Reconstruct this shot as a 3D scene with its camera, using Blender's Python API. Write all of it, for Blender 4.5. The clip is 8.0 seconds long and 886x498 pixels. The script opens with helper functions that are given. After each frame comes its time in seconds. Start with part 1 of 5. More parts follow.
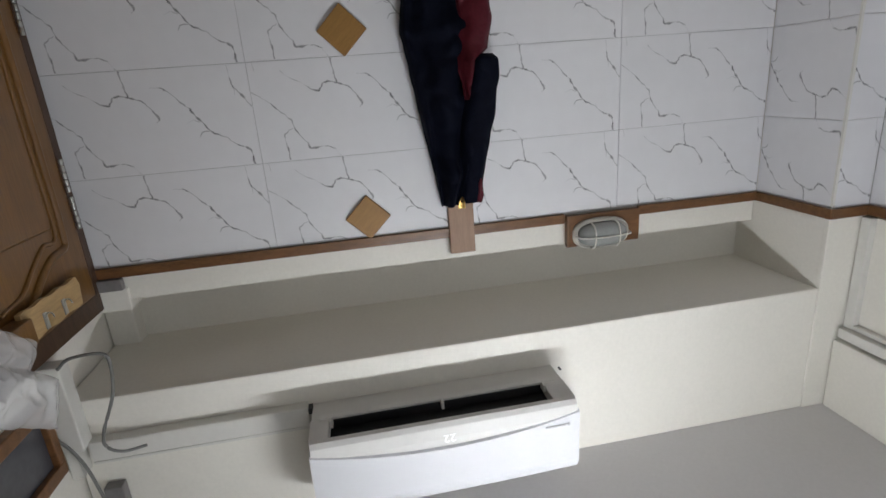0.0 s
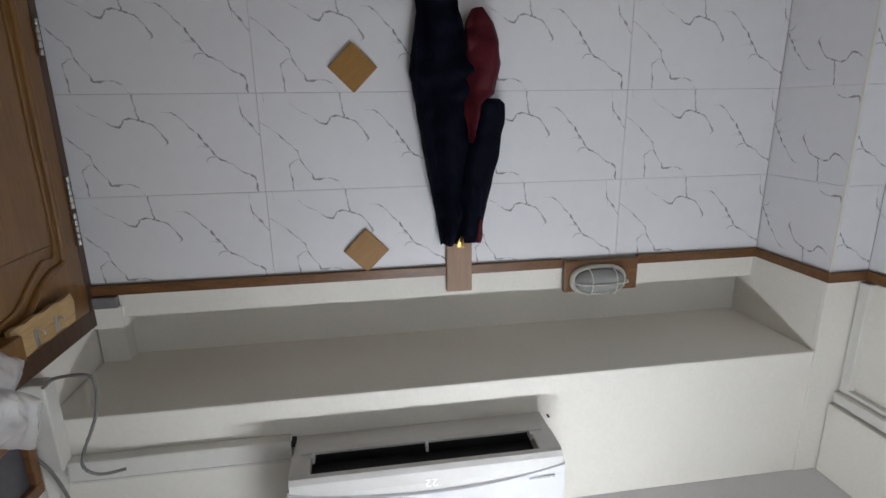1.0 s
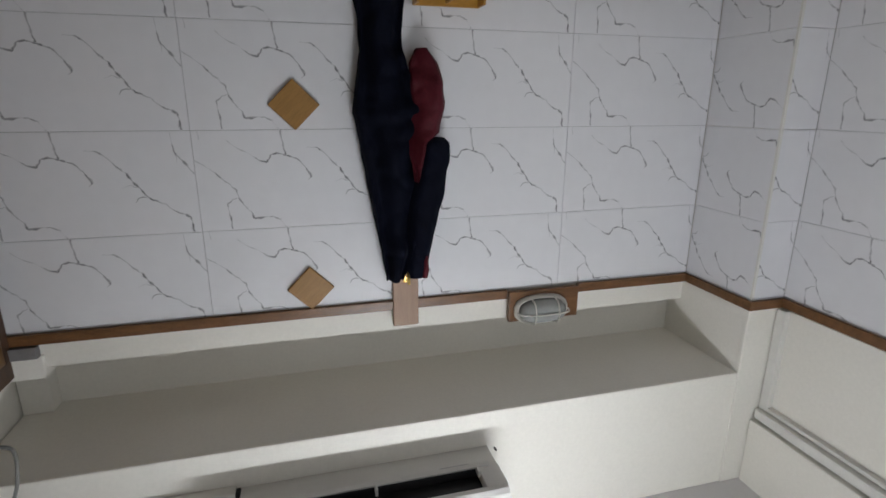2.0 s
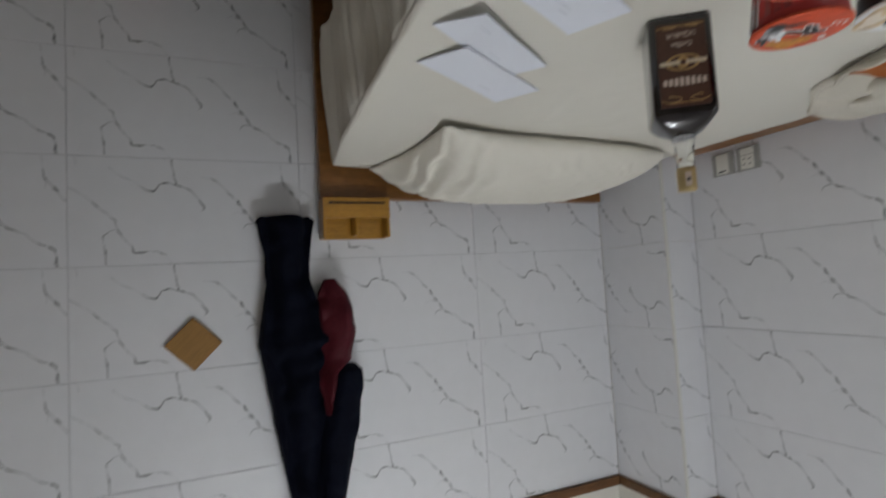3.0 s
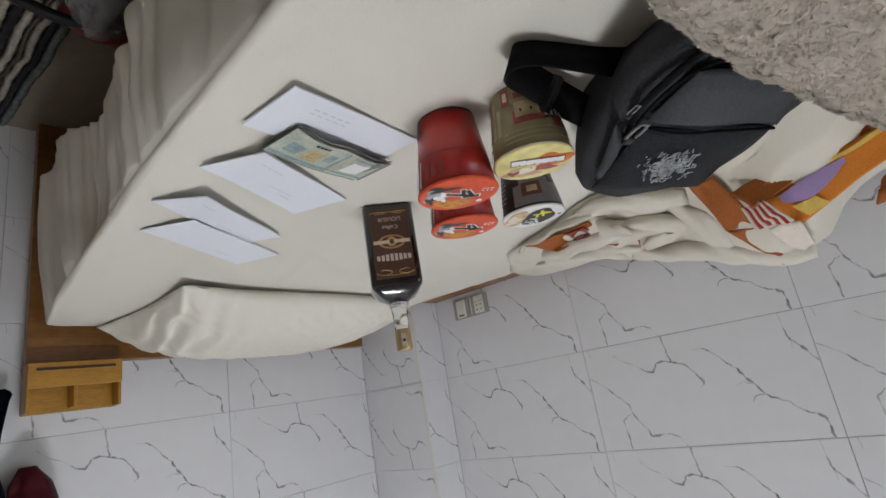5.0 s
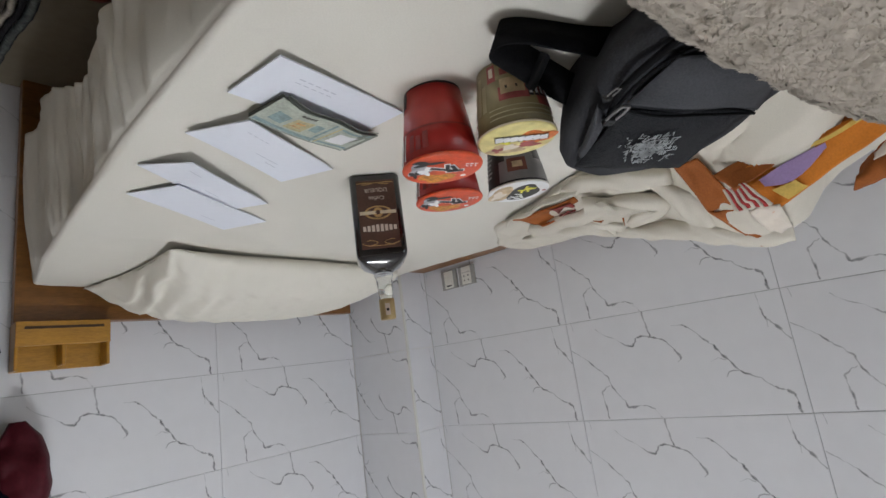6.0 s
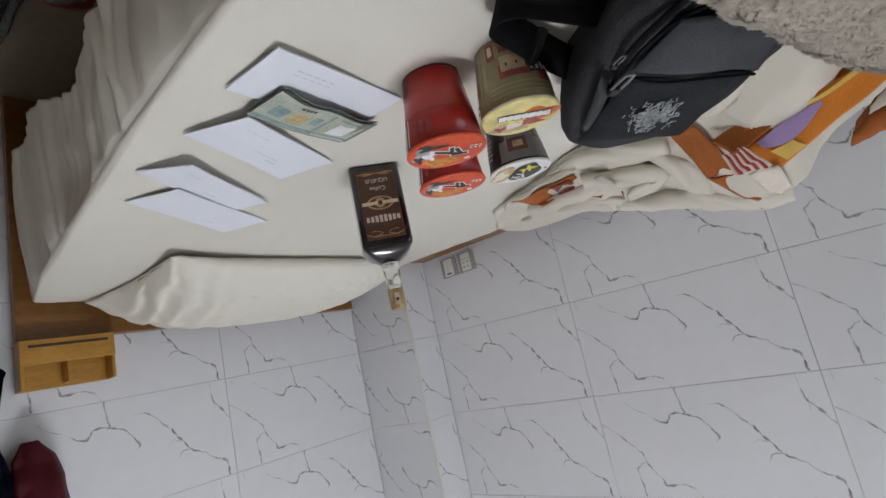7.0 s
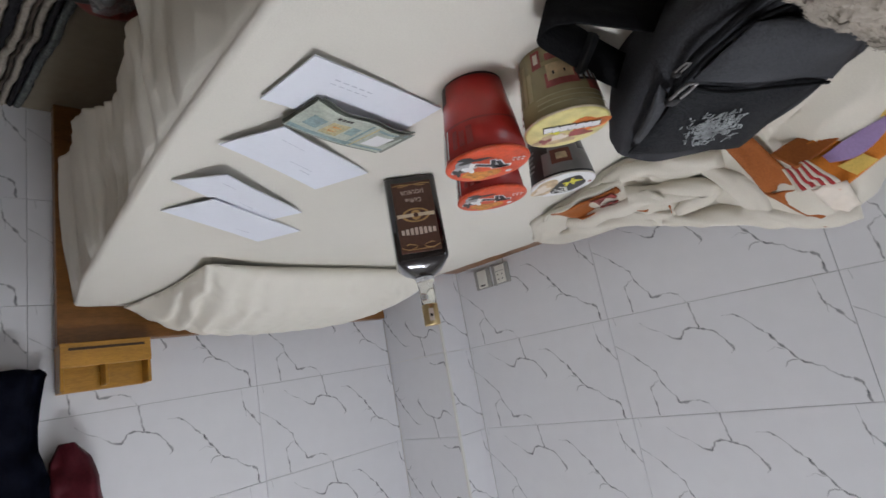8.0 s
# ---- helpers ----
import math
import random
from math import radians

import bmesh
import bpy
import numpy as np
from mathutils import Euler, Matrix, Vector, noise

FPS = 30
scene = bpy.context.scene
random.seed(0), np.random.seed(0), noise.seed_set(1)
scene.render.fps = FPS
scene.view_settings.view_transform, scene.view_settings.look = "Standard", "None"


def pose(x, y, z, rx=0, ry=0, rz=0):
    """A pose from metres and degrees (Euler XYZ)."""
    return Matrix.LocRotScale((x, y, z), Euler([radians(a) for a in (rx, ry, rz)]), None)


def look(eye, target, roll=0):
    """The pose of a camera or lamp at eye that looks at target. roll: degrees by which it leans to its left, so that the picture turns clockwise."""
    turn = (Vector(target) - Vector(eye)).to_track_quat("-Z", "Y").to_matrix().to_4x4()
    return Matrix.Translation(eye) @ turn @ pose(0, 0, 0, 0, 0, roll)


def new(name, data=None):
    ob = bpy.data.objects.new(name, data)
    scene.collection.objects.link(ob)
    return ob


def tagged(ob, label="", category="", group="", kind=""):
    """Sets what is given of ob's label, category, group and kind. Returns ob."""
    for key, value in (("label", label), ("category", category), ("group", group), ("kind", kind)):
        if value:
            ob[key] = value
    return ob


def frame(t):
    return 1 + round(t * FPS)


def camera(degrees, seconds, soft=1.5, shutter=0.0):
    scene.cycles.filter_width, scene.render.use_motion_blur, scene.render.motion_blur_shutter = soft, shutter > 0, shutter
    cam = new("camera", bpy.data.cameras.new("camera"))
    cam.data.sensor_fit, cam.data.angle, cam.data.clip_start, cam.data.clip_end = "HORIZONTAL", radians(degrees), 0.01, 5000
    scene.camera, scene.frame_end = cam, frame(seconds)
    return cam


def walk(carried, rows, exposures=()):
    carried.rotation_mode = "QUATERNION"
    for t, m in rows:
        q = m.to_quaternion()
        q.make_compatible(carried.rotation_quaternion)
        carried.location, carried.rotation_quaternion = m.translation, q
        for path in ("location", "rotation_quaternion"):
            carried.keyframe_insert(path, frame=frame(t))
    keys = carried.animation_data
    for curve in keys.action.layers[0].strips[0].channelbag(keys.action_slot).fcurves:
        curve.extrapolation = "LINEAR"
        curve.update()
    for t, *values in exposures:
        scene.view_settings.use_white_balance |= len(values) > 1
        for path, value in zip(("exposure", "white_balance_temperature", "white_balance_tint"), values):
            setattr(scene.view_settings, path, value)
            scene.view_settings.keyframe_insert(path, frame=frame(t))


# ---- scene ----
cam = camera(80.9, 8.0, 1.5, 0.25)
PATH = [
    (0, (0.341, 0.037, 1.287), (0.043, 1.922, 1.887), 175.6),
    (0.5, (0.335, 0.035, 1.239), (0.038, 1.935, 1.786), 178.2),
    (1, (0.314, 0.044, 1.237), (0.024, 1.954, 1.754), 179.2),
    (1.2, (0.321, 0.052, 1.249), (0.028, 1.951, 1.804), 179.0),
    (2.3, (0.307, 0.087, 1.065), (-0.246, 1.933, 1.596), 180.3),
    (2.5, (0.295, 0.076, 1.065), (-0.226, 1.957, 1.502), 177.9),
    (2.7, (0.276, 0.074, 1.051), (-0.323, 1.972, 1.244), 176.0),
    (3, (0.269, 0.109, 0.975), (-0.539, 1.935, 0.847), 176.7),
    (3.3, (0.232, 0.069, 0.918), (-0.818, 1.746, 0.625), 174.4),
    (3.5, (0.216, 0.063, 0.934), (-0.93, 1.628, 0.444), 174.2),
    (4, (0.225, 0.037, 0.924), (-1.103, 1.402, 0.311), 171.2),
    (4.5, (0.231, 0.015, 0.932), (-1.186, 1.292, 0.333), 170.3),
    (5, (0.229, 0.014, 0.946), (-1.224, 1.278, 0.405), 170.4),
    (5.2, (0.228, -0.001, 0.95), (-1.234, 1.266, 0.44), 170.7),
    (6.5, (0.236, -0.004, 0.944), (-1.26, 1.261, 0.544), 171.9),
    (7, (0.244, 0.016, 0.949), (-1.26, 1.277, 0.567), 167.6),
    (7.5, (0.237, 0.032, 0.944), (-1.266, 1.292, 0.551), 165.6),
    (8, (0.225, 0.039, 0.931), (-1.195, 1.379, 0.495), 169.4),
]
walk(cam, [(t, look(eye, target, roll)) for t, eye, target, roll in PATH],
     exposures=[(0.0, -0.14, 6400, 10), (1.2, -0.18, 6250, 10), (2.5, -0.24, 6400, 10), (3.0, -0.40, 6400, 8), (3.5, -0.06, 6350, 10),
                (4.0, 0.08, 6250, 12), (5.0, 0.02, 6400, 10), (6.5, 0.03, 6300, 10), (8.0, 0.05, 6250, 12)])

# ---- world, lamp and exposure ----
XE, XW, YN, YS, ZC = 1.20, -1.29, 1.75, -1.9, 2.5      # the room's inner faces
world = bpy.data.worlds.new("world")
scene.world = world
world.use_nodes = True
wbg = world.node_tree.nodes["Background"]
wbg.inputs[0].default_value, wbg.inputs[1].default_value = (0.75, 0.82, 1.0, 1), 0.05


def area_lamp(name, m, power, size, colour, shape="DISK", size_y=0.0):
    data = bpy.data.lights.new(name, "AREA")
    data.energy, data.size, data.color, data.shape = power, size, colour, shape
    if size_y:
        data.size_y = size_y
    ob = new(name, data)
    ob.matrix_world = m
    return ob


# added soft fill from behind the camera; no such source is known
area_lamp("south_fill_light", pose(-0.625, YS + 0.03, 1.65, 90, 0, 0), 9.0, 0.95, (0.90, 0.95, 1.0), "RECTANGLE", 1.2)
LAMP_AT, LAMP_R, LAMP_LONG, LAMP_WATTS = (-0.10, 0.38, 2.435), 0.022, 0.50, 40.0      # a tube along x

# ---- materials ----


def mat(name, base, rough=0.6, metal=0.0, vary=0.12, scale=6.0, fine=60.0, bump=0.15, bump_dist=0.002, spec=0.5,
        tint=None, coat=0.0, transmission=0.0, alpha=1.0, stretch=(1, 1, 1), emit=0.0):
    """A procedural surface: base colour, varied at two scales, with fine relief."""
    m = bpy.data.materials.new(name)
    m.use_nodes = True
    n, l = m.node_tree.nodes, m.node_tree.links
    b = n["Principled BSDF"]
    b.inputs["Roughness"].default_value = rough
    b.inputs["Metallic"].default_value = metal
    b.inputs["Specular IOR Level"].default_value = spec
    b.inputs["Coat Weight"].default_value = coat
    b.inputs["Transmission Weight"].default_value = transmission
    b.inputs["Alpha"].default_value = alpha
    tc = n.new("ShaderNodeTexCoord")
    mp = n.new("ShaderNodeMapping")
    mp.inputs["Scale"].default_value = stretch
    l.new(tc.outputs["Object"], mp.inputs[0])
    big = n.new("ShaderNodeTexNoise")
    big.inputs["Scale"].default_value, big.inputs["Detail"].default_value = scale, 4
    small = n.new("ShaderNodeTexNoise")
    small.inputs["Scale"].default_value, small.inputs["Detail"].default_value = fine, 5
    l.new(mp.outputs[0], big.inputs["Vector"])
    l.new(mp.outputs[0], small.inputs["Vector"])
    mix = n.new("ShaderNodeMix")
    mix.data_type = "RGBA"
    dark = tint or tuple(c * (1 - vary * 2) for c in base)
    mix.inputs[6].default_value = (*base, 1)
    mix.inputs[7].default_value = (*dark, 1)
    avg = n.new("ShaderNodeMath")
    avg.operation = "MULTIPLY_ADD"
    avg.inputs[1].default_value = 0.5
    half = n.new("ShaderNodeMath")
    half.operation = "MULTIPLY"
    half.inputs[1].default_value = 0.5
    l.new(small.outputs[0], half.inputs[0])
    l.new(big.outputs[0], avg.inputs[0])
    l.new(half.outputs[0], avg.inputs[2])
    ramp = n.new("ShaderNodeMapRange")
    ramp.inputs[1].default_value, ramp.inputs[2].default_value = 0.38, 0.66
    ramp.inputs[3].default_value, ramp.inputs[4].default_value = 0.0, 1.0
    l.new(avg.outputs[0], ramp.inputs[0])
    l.new(ramp.outputs[0], mix.inputs[0])
    l.new(mix.outputs[2], b.inputs["Base Color"])
    bp = n.new("ShaderNodeBump")
    bp.inputs["Strength"].default_value, bp.inputs["Distance"].default_value = bump, bump_dist
    l.new(small.outputs[0], bp.inputs["Height"])
    l.new(bp.outputs[0], b.inputs["Normal"])
    if emit:
        b.inputs["Emission Color"].default_value = (*base, 1)
        b.inputs["Emission Strength"].default_value = emit
    return m


M = {}
M["plaster"] = mat("white_plaster", (0.82, 0.795, 0.73), 0.75, vary=0.03, scale=2.5, fine=90, bump=0.12)
# mid-tone invented for unseen walls, so less light bounces onto the sheet's side
M["beigewall"] = mat("beige_bounce_cut", (0.42, 0.385, 0.34), 0.8, vary=0.05, scale=2.0, fine=80, bump=0.12)
M["ceiling"] = mat("ceiling_paint", (0.68, 0.67, 0.68), 0.85, vary=0.03, scale=1.5, fine=70, bump=0.1)
M["grout"] = mat("tile_grout", (0.46, 0.46, 0.47), 0.9, vary=0.15, scale=8, fine=120)
M["trim"] = mat("varnished_trim", (0.19, 0.085, 0.030), 0.4, vary=0.25, scale=4, fine=30, stretch=(2, 14, 14), bump=0.1)
M["plank"] = mat("planed_brown_wood", (0.30, 0.18, 0.11), 0.5, vary=0.10, scale=5, fine=26, stretch=(16, 16, 1.5))
M["diamond"] = mat("bamboo_ply", (0.33, 0.17, 0.040), 0.45, vary=0.10, scale=6, fine=24, stretch=(18, 6, 2))
M["door"] = mat("varnished_door", (0.20, 0.093, 0.020), 0.38, vary=0.16, scale=3.5, fine=22, stretch=(9, 9, 0.8), coat=0.25)
M["doorframe"] = mat("dark_frame_wood", (0.085, 0.042, 0.022), 0.45, vary=0.25, scale=4, fine=30, stretch=(10, 10, 1.5))
M["hookwood"] = mat("pale_pine", (0.54, 0.36, 0.165), 0.5, vary=0.14, scale=7, fine=30, stretch=(3, 1, 12))
M["bedwood"] = mat("headboard_wood", (0.27, 0.115, 0.028), 0.4, vary=0.2, scale=3, fine=20, stretch=(2, 12, 12), coat=0.1)
M["shelfwood"] = mat("honey_wood", (0.50, 0.245, 0.028), 0.38, vary=0.16, scale=5, fine=24, stretch=(3, 14, 14), coat=0.15)
M["slot"] = mat("slot_shade_brown", (0.06, 0.03, 0.012), 0.7)
M["acwhite"] = mat("glossy_white_plastic", (0.64, 0.645, 0.67), 0.42, vary=0.01, bump=0.02, spec=0.35)
M["acbody"] = mat("white_plastic", (0.66, 0.65, 0.63), 0.5, vary=0.02, bump=0.03, spec=0.35)
M["acdark"] = mat("black_grille", (0.012, 0.012, 0.014), 0.6, vary=0.3, fine=200)
M["digits"] = mat("pale_digits", (0.86, 0.86, 0.88), 0.5, vary=0.0, emit=0.12)
M["greyprint"] = mat("grey_print", (0.45, 0.45, 0.47), 0.5, vary=0.1)
M["brass"] = mat("brass", (0.75, 0.50, 0.16), 0.28, metal=1.0, vary=0.08)
M["steel"] = mat("steel", (0.6, 0.6, 0.58), 0.3, metal=1.0, vary=0.08)
M["navy"] = mat("navy_nylon", (0.0035, 0.0045, 0.011), 0.8, spec=0.07, vary=0.2, scale=9, fine=140, bump=0.3)
M["maroon"] = mat("maroon_lining", (0.080, 0.007, 0.014), 0.6, spec=0.2, vary=0.18, scale=8, fine=120, bump=0.2)
M["lampglass"] = mat("frosted_lamp_glass", (0.30, 0.31, 0.30), 0.25, vary=0.05, scale=30, fine=160, bump=0.4, coat=0.4)
M["cage"] = mat("white_wire", (0.62, 0.60, 0.55), 0.4, vary=0.05)
M["floor"] = mat("beige_floor_tile", (0.30, 0.255, 0.18), 0.4, vary=0.08, scale=3, fine=40, bump=0.05)
M["sheet"] = mat("cream_cotton_sheet", (0.72, 0.69, 0.62), 0.9, vary=0.03, scale=2, fine=500, bump=0.12, spec=0.2)
M["pillow"] = mat("cream_pillowcase", (0.78, 0.745, 0.66), 0.9, vary=0.03, scale=3, fine=500, bump=0.12, spec=0.2)
M["paper"] = mat("white_paper", (0.77, 0.79, 0.86), 0.7, vary=0.015, scale=6, fine=120, bump=0.05)
M["pencil"] = mat("faint_grey_ink", (0.56, 0.58, 0.66), 0.8, vary=0.05)
M["noteedge"] = mat("stacked_note_edges", (0.27, 0.29, 0.25), 0.9, vary=0.25, scale=4, fine=60, stretch=(1, 1, 40))
M["noteface"] = mat("pale_green_note", (0.50, 0.54, 0.46), 0.8, vary=0.16, scale=40, fine=260)
M["noteblue"] = mat("blue_note_print", (0.29, 0.39, 0.39), 0.8, vary=0.2, scale=60, fine=300)
M["notegold"] = mat("gold_note_print", (0.58, 0.51, 0.29), 0.8, vary=0.2, scale=60, fine=300)
M["bottle"] = mat("dark_liquor_glass", (0.010, 0.006, 0.006), 0.16, vary=0.1, bump=0.0, coat=0.6)
M["label"] = mat("brown_label", (0.10, 0.043, 0.026), 0.45, vary=0.15, scale=30, fine=200, bump=0.05)
M["gold"] = mat("gold_print", (0.52, 0.33, 0.13), 0.4, metal=0.4, vary=0.15, scale=60)
M["labelpale"] = mat("pale_label_print", (0.66, 0.55, 0.46), 0.5, vary=0.05)
M["capgold"] = mat("gold_cap", (0.58, 0.44, 0.22), 0.35, metal=0.7, vary=0.1)
M["capdark"] = mat("dark_cap_mark", (0.03, 0.02, 0.015), 0.5)
M["cupred"] = mat("red_cup_paper", (0.50, 0.022, 0.016), 0.35, vary=0.08, scale=14, bump=0.04, coat=0.3)
M["cupwine"] = mat("wine_red_print", (0.33, 0.022, 0.018), 0.4, vary=0.2, scale=40)
M["cupdark"] = mat("dark_cup_print", (0.045, 0.035, 0.033), 0.4, vary=0.2, scale=40)
M["lidred"] = mat("orange_red_lid", (0.72, 0.085, 0.022), 0.4, vary=0.14, scale=60, fine=200)
M["lidorange"] = mat("orange_lid_print", (0.85, 0.22, 0.03), 0.4, vary=0.25, scale=90, fine=220)
M["lidblack"] = mat("black_lid_print", (0.02, 0.018, 0.02), 0.4, vary=0.1)
M["lidgrey"] = mat("silver_lid_print", (0.45, 0.45, 0.47), 0.35, vary=0.3, scale=80)
M["cream"] = mat("cream_print", (0.70, 0.60, 0.42), 0.45, vary=0.08, scale=60)
M["amber"] = mat("amber_noodle_print", (0.80, 0.33, 0.04), 0.4, vary=0.35, scale=160, fine=300)
M["teardrop"] = mat("brown_bowl_print", (0.20, 0.055, 0.03), 0.4, vary=0.25, scale=80)
M["white"] = mat("white_print", (0.80, 0.80, 0.80), 0.45, vary=0.03)
M["rim"] = mat("white_cup_rim", (0.75, 0.72, 0.66), 0.5, vary=0.03)
M["cupolive"] = mat("olive_cup_paper", (0.36, 0.30, 0.15), 0.4, vary=0.1, scale=20, coat=0.2)
M["olivepale"] = mat("pale_olive_print", (0.52, 0.46, 0.28), 0.4, vary=0.08)
M["cuppink"] = mat("rosy_cup_print", (0.42, 0.09, 0.08), 0.4, vary=0.25, scale=60)
M["lidyellow"] = mat("yellow_lid", (0.78, 0.68, 0.28), 0.4, vary=0.14, scale=50)
M["lidcream"] = mat("noodle_lid_print", (0.70, 0.52, 0.30), 0.4, vary=0.25, scale=90)
M["cupblack"] = mat("black_cup_paper", (0.028, 0.024, 0.024), 0.35, vary=0.15, coat=0.3)
M["cupgrey"] = mat("grey_cup_print", (0.24, 0.23, 0.23), 0.4, vary=0.1)
M["lemon"] = mat("lemon_print", (0.85, 0.78, 0.06), 0.4, vary=0.05)
M["bagblack"] = mat("black_webbing", (0.004, 0.004, 0.005), 0.8, spec=0.15, vary=0.2, scale=20, fine=320, bump=0.5)
M["baggrey"] = mat("charcoal_canvas", (0.062, 0.064, 0.071), 0.9, vary=0.22, scale=12, fine=420, bump=0.5, spec=0.25)
M["bagdark"] = mat("dark_canvas", (0.045, 0.046, 0.052), 0.9, vary=0.2, scale=12, fine=420, bump=0.5, spec=0.2)
M["bagmesh"] = mat("black_mesh_pocket", (0.006, 0.006, 0.007), 0.8, spec=0.12, vary=0.5, scale=250, fine=300, bump=0.7)
MD, MLK = M["bagmesh"].node_tree.nodes, M["bagmesh"].node_tree.links
cells, dots, weave = MD.new("ShaderNodeTexVoronoi"), MD.new("ShaderNodeMapRange"), MD.new("ShaderNodeMix")
weave.data_type = "RGBA"
cells.inputs["Scale"].default_value = 620
dots.inputs[1].default_value, dots.inputs[2].default_value = 0.25, 0.5
MLK.new(next(x for x in MD if x.type == "TEX_COORD").outputs["Object"], cells.inputs["Vector"])
MLK.new(cells.outputs["Distance"], dots.inputs[0])
MLK.new(dots.outputs[0], weave.inputs[0])
weave.inputs[6].default_value, weave.inputs[7].default_value = (0.005, 0.005, 0.006, 1), (0.026, 0.027, 0.030, 1)
MLK.new(weave.outputs[2], MD["Principled BSDF"].inputs["Base Color"])
M["bagprint"] = mat("worn_white_print", (0.45, 0.47, 0.48), 0.8, vary=0.3, scale=90)
M["blanket"] = mat("white_quilt_cotton", (0.70, 0.655, 0.565), 0.9, vary=0.04, scale=4, fine=420, bump=0.2, spec=0.2)
M["rust"] = mat("rust_orange_cotton", (0.40, 0.115, 0.018), 0.85, vary=0.14, scale=6, fine=300, bump=0.2)
M["orange"] = mat("bright_orange_print", (0.72, 0.23, 0.02), 0.85, vary=0.1, scale=10, fine=300)
M["yellow"] = mat("yellow_print", (0.80, 0.55, 0.13), 0.85, vary=0.1, scale=10, fine=300)
M["lilac"] = mat("lilac_print", (0.42, 0.30, 0.56), 0.85, vary=0.08, scale=10, fine=300)
M["redstripe"] = mat("red_stripe_print", (0.52, 0.05, 0.05), 0.85, vary=0.1)
M["creamstripe"] = mat("cream_stripe_print", (0.78, 0.70, 0.60), 0.85, vary=0.05)
M["fleece"] = mat("greige_fleece", (0.45, 0.40, 0.34), 0.95, vary=0.10, scale=30, fine=160, bump=0.35, bump_dist=0.004, spec=0.1)
M["plastic"] = mat("white_plastic_film", (0.80, 0.80, 0.82), 0.28, vary=0.03, scale=5, fine=18, bump=0.5, bump_dist=0.012, alpha=0.36, coat=0.5)
M["clearbag"] = mat("clear_grey_film", (0.48, 0.49, 0.50), 0.2, vary=0.15, scale=12, fine=40, bump=0.6, bump_dist=0.012, coat=0.4, alpha=0.5)
M["cable"] = mat("grey_cable", (0.20, 0.20, 0.19), 0.5, vary=0.1)
M["glassdark"] = mat("dark_transom_glass", (0.07, 0.07, 0.08), 0.15, vary=0.1)
M["tape"] = mat("grey_tape", (0.22, 0.21, 0.21), 0.6, vary=0.1)
M["trunk"] = mat("white_trunking", (0.72, 0.71, 0.67), 0.5, vary=0.03)
M["sock"] = mat("ivory_socket", (0.80, 0.79, 0.73), 0.4, vary=0.02)
M["sockplate"] = mat("grey_socket_plate", (0.36, 0.36, 0.34), 0.4, vary=0.03)
M["black"] = mat("black_plastic", (0.012, 0.012, 0.013), 0.5)
M["rugbeige"] = mat("rag_beige", (0.46, 0.41, 0.34), 0.95, vary=0.2, scale=40, fine=160, bump=0.8, bump_dist=0.004)
M["rugdark"] = mat("rag_black", (0.018, 0.017, 0.022), 0.95, vary=0.3, scale=40, fine=160, bump=0.8, bump_dist=0.004)
M["rugnavy"] = mat("rag_charcoal", (0.035, 0.034, 0.040), 0.95, vary=0.3, scale=40, fine=160, bump=0.8, bump_dist=0.004)
M["rugbrown"] = mat("rag_brown", (0.12, 0.095, 0.075), 0.95, vary=0.3, scale=40, fine=160, bump=0.8, bump_dist=0.004)
M["rugteal"] = mat("rag_grey", (0.17, 0.19, 0.185), 0.95, vary=0.3, scale=40, fine=160, bump=0.8, bump_dist=0.004)
M["redfilm"] = mat("red_packaging", (0.35, 0.06, 0.045), 0.5, vary=0.3, scale=30)
M["tangerine"] = mat("orange_packaging", (0.80, 0.18, 0.05), 0.5, vary=0.2, scale=30)
M["lampface"] = mat("lit_bulb_glass", (0.955, 0.975, 1.0), 0.5, vary=0.0, emit=LAMP_WATTS / (math.pi * 2 * math.pi * LAMP_R * LAMP_LONG))


def glass(name, colour=(1, 1, 1), rough=0.02):
    m = bpy.data.materials.new(name)
    m.use_nodes = True
    b = m.node_tree.nodes["Principled BSDF"]
    b.inputs["Base Color"].default_value = (*colour, 1)
    b.inputs["Transmission Weight"].default_value = 1.0
    b.inputs["Roughness"].default_value = rough
    b.inputs["IOR"].default_value = 1.3
    return m


M["clear"] = glass("clear_glass", (0.95, 0.97, 0.97))


def tile_material():
    """White glazed tile; grey veins where the 'vein' attribute of the mesh says so."""
    m = mat("white_marbled_tile", (0.745, 0.745, 0.77), 0.42, vary=0.02, scale=3, fine=20, bump=0.01, spec=0.35)
    n, l = m.node_tree.nodes, m.node_tree.links
    at = n.new("ShaderNodeAttribute")
    at.attribute_name = "vein"
    no = n.new("ShaderNodeTexNoise")
    no.inputs["Scale"].default_value = 45
    tc = n.new("ShaderNodeTexCoord")
    l.new(tc.outputs["Object"], no.inputs["Vector"])
    mr = n.new("ShaderNodeMapRange")
    mr.inputs[1].default_value, mr.inputs[2].default_value = 0.3, 0.7
    mr.inputs[3].default_value, mr.inputs[4].default_value = 0.45, 1.0
    l.new(no.outputs[0], mr.inputs[0])
    mu = n.new("ShaderNodeMath")
    mu.operation = "MULTIPLY"
    l.new(at.outputs["Fac"], mu.inputs[0])
    l.new(mr.outputs[0], mu.inputs[1])
    mix = n.new("ShaderNodeMix")
    mix.data_type = "RGBA"
    b = n["Principled BSDF"]
    l.new(b.inputs["Base Color"].links[0].from_socket, mix.inputs[6])
    mix.inputs[7].default_value = (0.09, 0.095, 0.105, 1)
    l.new(mu.outputs[0], mix.inputs[0])
    l.new(mix.outputs[2], b.inputs["Base Color"])
    return m


M["tile"] = tile_material()

# ---- mesh helpers ----


